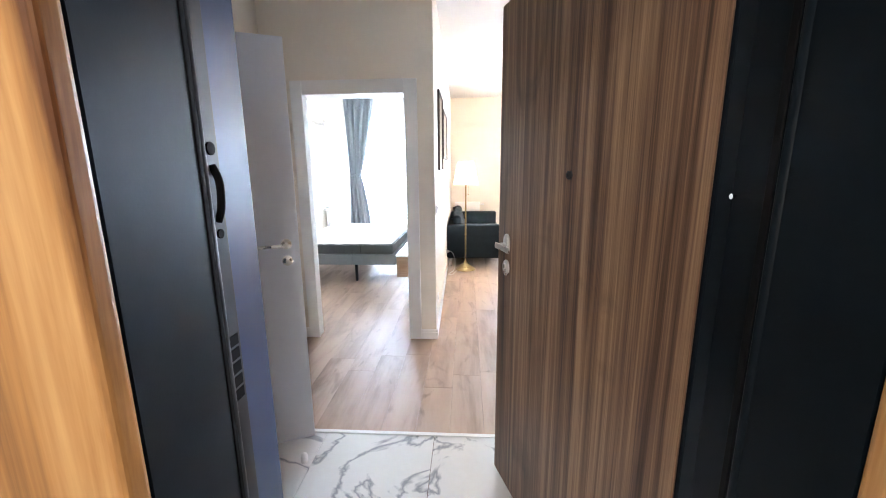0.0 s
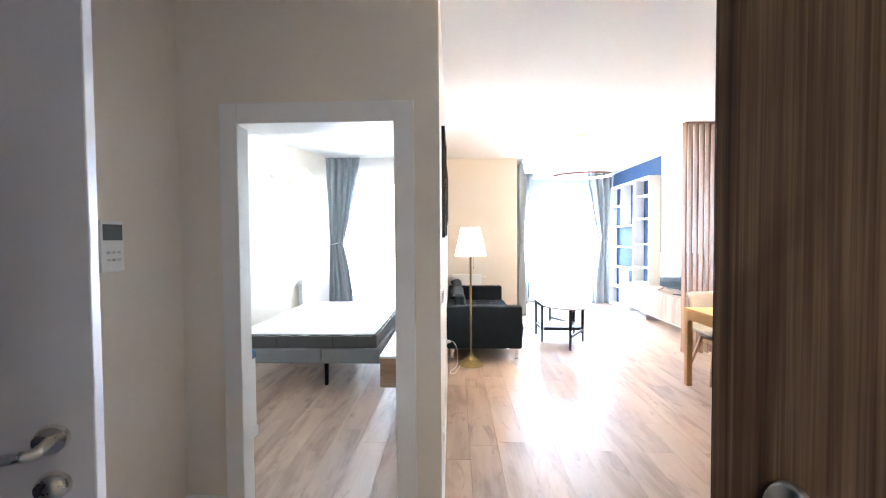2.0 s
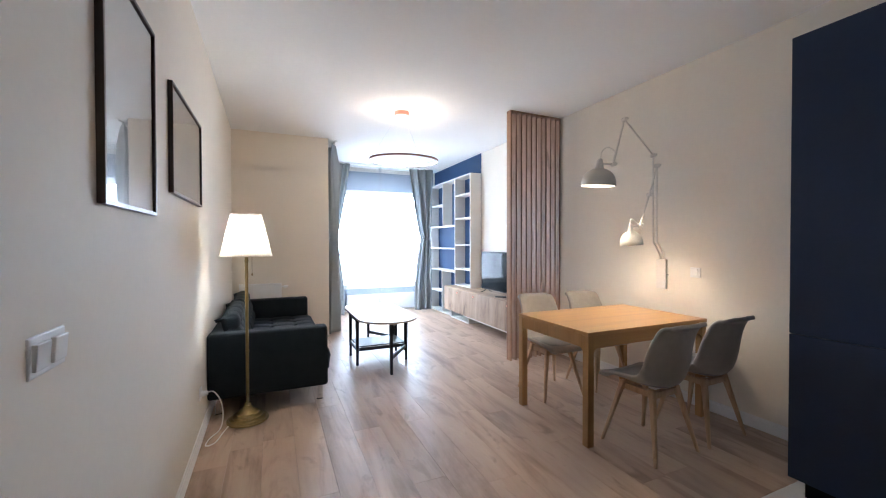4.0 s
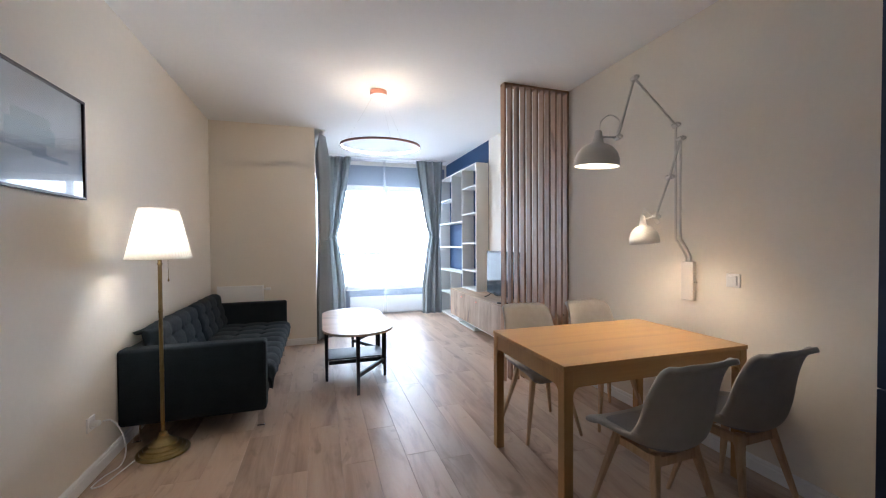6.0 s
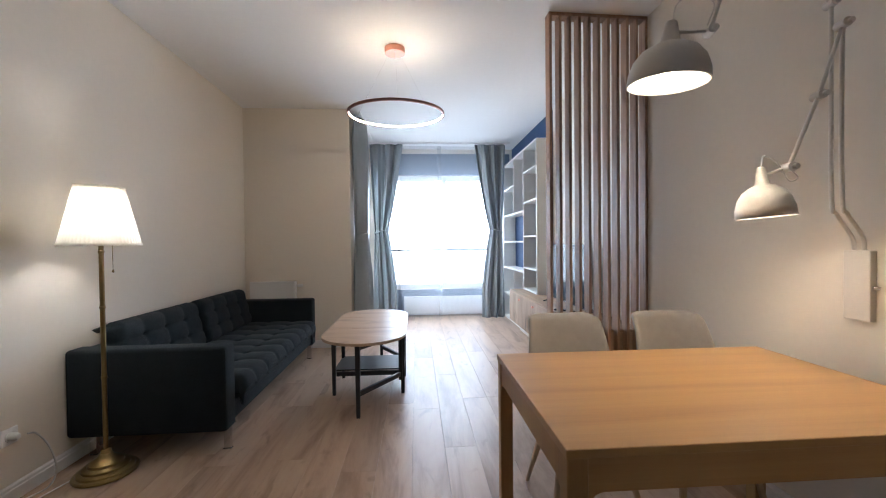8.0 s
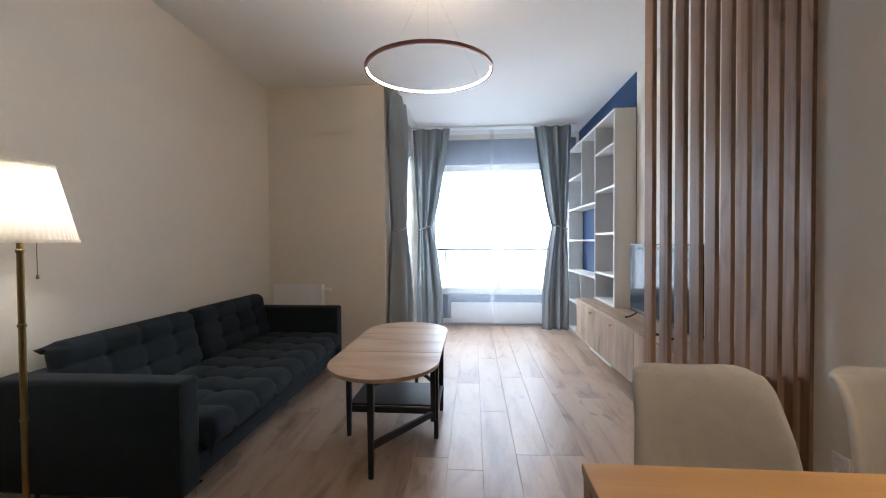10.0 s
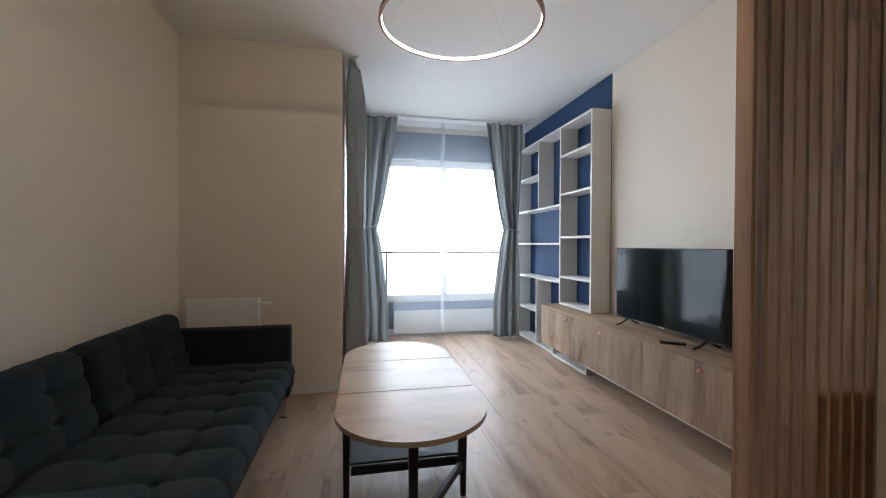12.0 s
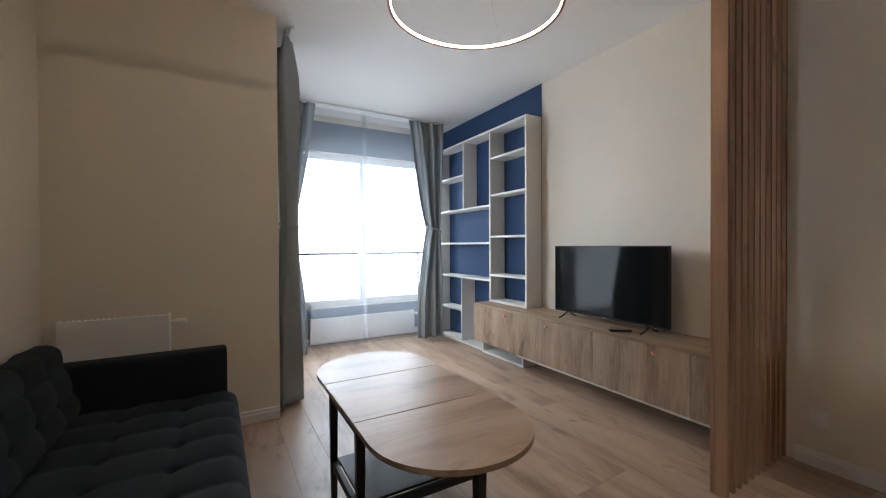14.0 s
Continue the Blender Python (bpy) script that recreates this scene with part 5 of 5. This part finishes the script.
for x, y in ((0.95, 0.08), (0.08, 0.9), (BW - 0.1, 0.9), (0.95, BL - 0.1), (0.1, BL - 0.1)):
    part("leg", bar(bm_new(), (x, y, 0.0), (x, y, 0.2345), 0.028, 0.028, 0.036, 0.036), M_BLACK, bed)
ma = thing("mattress", "bare white mattress with a dark grey border", "mattress", pose(-2.06, 5.82, 0.376))
part("border", cube(0, 1.43, 0, 1.95, 0.0, 0.132, 0.02, 3), M_MATTSIDE, ma, "dark grey border")
part("top_panel", bent(pillow(30, 40, 7, 9, (1.43, 1.95), 0.006, 0.020, 0.012, 9), pose(0, 0, 0.145)), M_MATTRESS, ma, "quilted white top", True)
for x in (0.45, 1.0):
    part("grip", cube(x, x + 0.004, -0.004, 0.001, 0.02, 0.10, 0.001), M_BLACK, ma)

cn = thing("wall_console", "wall-hung light oak bedroom console", "console", pose(-0.47, 5.16, 0))
part("body", cube(0.018, 0.40, 0.0, 1.30, 0.255, 0.487, 0.003), M_CONSOLE, cn)
part("top", cube(-0.002, 0.405, -0.002, 1.302, 0.4875, 0.506, 0.002), mat("white_console_top", (0.8, 0.78, 0.75), 0.3), cn)
for k in range(2):
    part("drawer_front", cube(0.0, 0.0175, 0.002 + k * 0.65, 0.648 + k * 0.65, 0.257, 0.485, 0.002), M_CONSOLE, cn)

bn = thing("storage_bench", "white storage bench with a blue felt pad", "bench", pose(-1.76, 4.32, 0))
part("body", cube(0, 0.42, 0, 0.60, 0.0, 0.565, 0.003), M_WHITE, bn)
part("pad", cube(-0.005, 0.428, -0.005, 0.608, 0.566, 0.625, 0.016, 3), M_BLUEPAD, bn, "blue felt pad")
part("plinth_board", cube(0.421, 0.433, 0.0, 0.60, 0.0, 0.07, 0.002), M_WHITE, bn)

wd = thing("wardrobe", "tall white fitted wardrobe with framed doors", "wardrobe", pose(-2.62, 4.985, 0))
part("body", cube(0, 0.85, 0, 0.43, 0.0, 2.78, 0.002), M_WHITE, wd)
for z0, z1 in ((0.06, 1.885), (1.889, 2.30), (2.304, 2.76)):
    dr = part("door", cube(0.8505, 0.866, 0.004, 0.428, z0, z1, 0.002), M_WHITE, wd)
    if z1 < 1.9:
        part("door_frame", boxes((0.866, 0.872, 0.36, 0.428, z0, z1), (0.866, 0.872, 0.004, 0.07, z0, z1), (0.866, 0.872, 0.07, 0.36, z1 - 0.07, z1), (0.866, 0.872, 0.07, 0.36, z0, z0 + 0.07), (0.866, 0.872, 0.07, 0.36, 0.70, 0.77)), M_WHITE, dr)

bp_ = thing("petal_pendant", "lit white petal pendant lamp over the bed", "pendant lamp", pose(-1.71, 6.53, 0))
auto(part("canopy", lathe(bm_new(), [(0.06, CE), (0.058, CE - 0.012), (0.03, CE - 0.05), (0.008, CE - 0.062), (0.0, CE - 0.062)], seg=24), M_PLASTIC, bp_))
part("cord", tube(bm_new(), [(0, 0, CE - 0.06), (0, 0, 2.19)], 0.003, 6), M_PLASTIC, bp_)
rnd = random.Random(11)
PETALS = 112
for i in range(PETALS):
    # petals spread evenly over a flat ring-shaped cloud, cupped outwards
    f = (i + 0.5) / PETALS
    e = 1 - 2 * f
    a = i * 2.39996 + rnd.uniform(-0.2, 0.2)
    rr = 0.225 * math.sqrt(max(0.22, 1 - e * e)) * rnd.uniform(0.84, 1.14)
    c = Vector((rr * math.cos(a), rr * math.sin(a), 2.09 + 0.105 * e + rnd.uniform(-0.03, 0.03)))
    bm = bm_new()
    s = rnd.uniform(0.048, 0.068)
    top = bm.verts.new((0, 0, 0))
    rings = []
    for j in range(1, 7):
        r = j / 6
        ring = []
        for k in range(18):
            t = 2 * math.pi * k / 18
            w = s * r * (1 + 0.07 * math.sin(2 * t + i) + 0.05 * math.sin(5 * t + 2 * i) * r)
            ring.append(bm.verts.new((w * math.cos(t), w * math.sin(t), -0.72 * s * r ** 2.2 + 0.05 * s * r * math.sin(4 * t + i))))
        rings.append(ring)
    for k in range(18):
        bm.faces.new((top, rings[0][k], rings[0][(k + 1) % 18]))
        for p, q in zip(rings, rings[1:]):
            bm.faces.new((p[k], q[k], q[(k + 1) % 18], p[(k + 1) % 18]))
    out = Vector((math.cos(a), math.sin(a), e * 1.0 + rnd.uniform(-0.15, 0.15))).normalized()
    m = Matrix.Translation(c) @ out.to_track_quat("Z", "Y").to_matrix().to_4x4() @ pose(0, 0, 0, rnd.uniform(-26, 26), rnd.uniform(-26, 26), rnd.uniform(0, 360))
    part("petal", bent(bm, m), M_PETAL, bp_, smooth=True)
part("bulb", lathe(bm_new(), [(0.0, 2.04), (0.03, 2.055), (0.035, 2.09), (0.02, 2.12), (0.0, 2.13)], seg=16), M_BULB, bp_, "lit bulb", True)
lamp("bedroom_bulb", "POINT", Matrix.Translation((-1.71, 6.53, 2.06)), 3.0, (1.0, 0.92, 0.82), 0.05)

BRX = math.degrees(math.atan2(8.75 - 5.2, -2.04 + 3.10))
radiator("radiator", "white panel radiator on the slanting bedroom wall", 0.80, 0.60, pose(-2.162, 8.34, 0.205, 0, 0, BRX), -1)
curtain("curtain", "grey-blue bedroom curtain tied back beside the window", (-2.02, 8.56), (-1.44, 8.56), 0.02, 2.78, 4, 1.36, 0.20, 0.34, 0.045, seed=3)
curtain("curtain", "grey-blue bedroom curtain tied back beside the window", (-0.12, 8.56), (-0.62, 8.56), 0.02, 2.78, 4, 1.36, 0.20, 0.34, 0.045, seed=13)
curtain("voile_curtain", "sheer white voile across the bedroom window", (-1.75, 8.63), (-0.25, 8.63), 0.03, 2.78, 12, None, depth=0.022, material=M_VOILE, seed=9)
part_rail = thing("curtain_rail_3", "white ceiling curtain rail over the bedroom window", "curtain rail", kind="structure")
part("rail", cube(-2.0, -0.1, 8.55, 8.575, 2.785, 2.805, 0.002), M_PLASTIC, part_rail)
part("bracket", cube(-1.1, -1.07, 8.552, 8.573, 2.8055, CE), M_PLASTIC, part_rail)

# ---------------------------------------------------------------- floor pieces
floor_ob = bpy.data.objects["floor"]
_shared = {}


def piece(name, w, l, x, y, material, gap, z=0.0, rot=0.0):
    key = (name, round(w, 4), round(l, 4))
    if key not in _shared:
        bm = cube(gap / 2, w - gap / 2, gap / 2, l - gap / 2, -0.009, 0.0)
        tops = [e for e in bm.edges if all(v.co.z > -0.001 for v in e.verts)]
        bmesh.ops.bevel(bm, geom=tops, offset=0.0005, segments=1, affect="EDGES")
        _shared[key] = finish(name, bm, material)
    ob = new(name, _shared[key])
    ob.parent = floor_ob
    ob.location = (x, y, z)
    return ob


PW, PL = 0.193, 1.285
rnd = random.Random(5)
x = -3.06
while x < 3.64:
    w = min(PW, 3.65 - x)
    mid_x = x + w / 2
    if mid_x < -1.29:
        spans = [(4.285, 8.75)]
    elif mid_x < 0.0:
        spans = [(2.87, 8.75)]
    elif mid_x < 1.16:
        spans = [(2.87, 9.0)]
    elif mid_x < 2.72:
        spans = [(2.87, 10.95)]
    else:
        spans = [(4.445, 10.95)]
    for y0, y1 in spans:
        y = y0
        first = rnd.uniform(0.35, 1.0) * PL
        l = round(first, 2)
        while y < y1 - 0.02:
            l = min(l, y1 - y)
            piece("plank", w, l, x, y, M_FLOOR, 0.0010)
            y += l
            l = PL
    x += PW

for i in range(6):
    for j in range(2):
        x0, y0 = -1.06 + 0.6 * i, (1.66, 2.26)[j]
        piece("marble_tile", 0.6, (0.60, 0.582)[j], x0, y0, M_MARBLE, 0.003)
for i in range(2):
    for j in range(3):
        piece("kitchen_tile", 0.465, 0.533, 2.72 + 0.465 * i, 2.845 + 0.533 * j, M_MARBLE, 0.003)
for i in range(5):
    for j in range(4):
        piece("landing_tile", 0.62, 0.56, -1.5 + 0.62 * i, -0.80 + 0.56 * j, M_GROUT, 0.003)
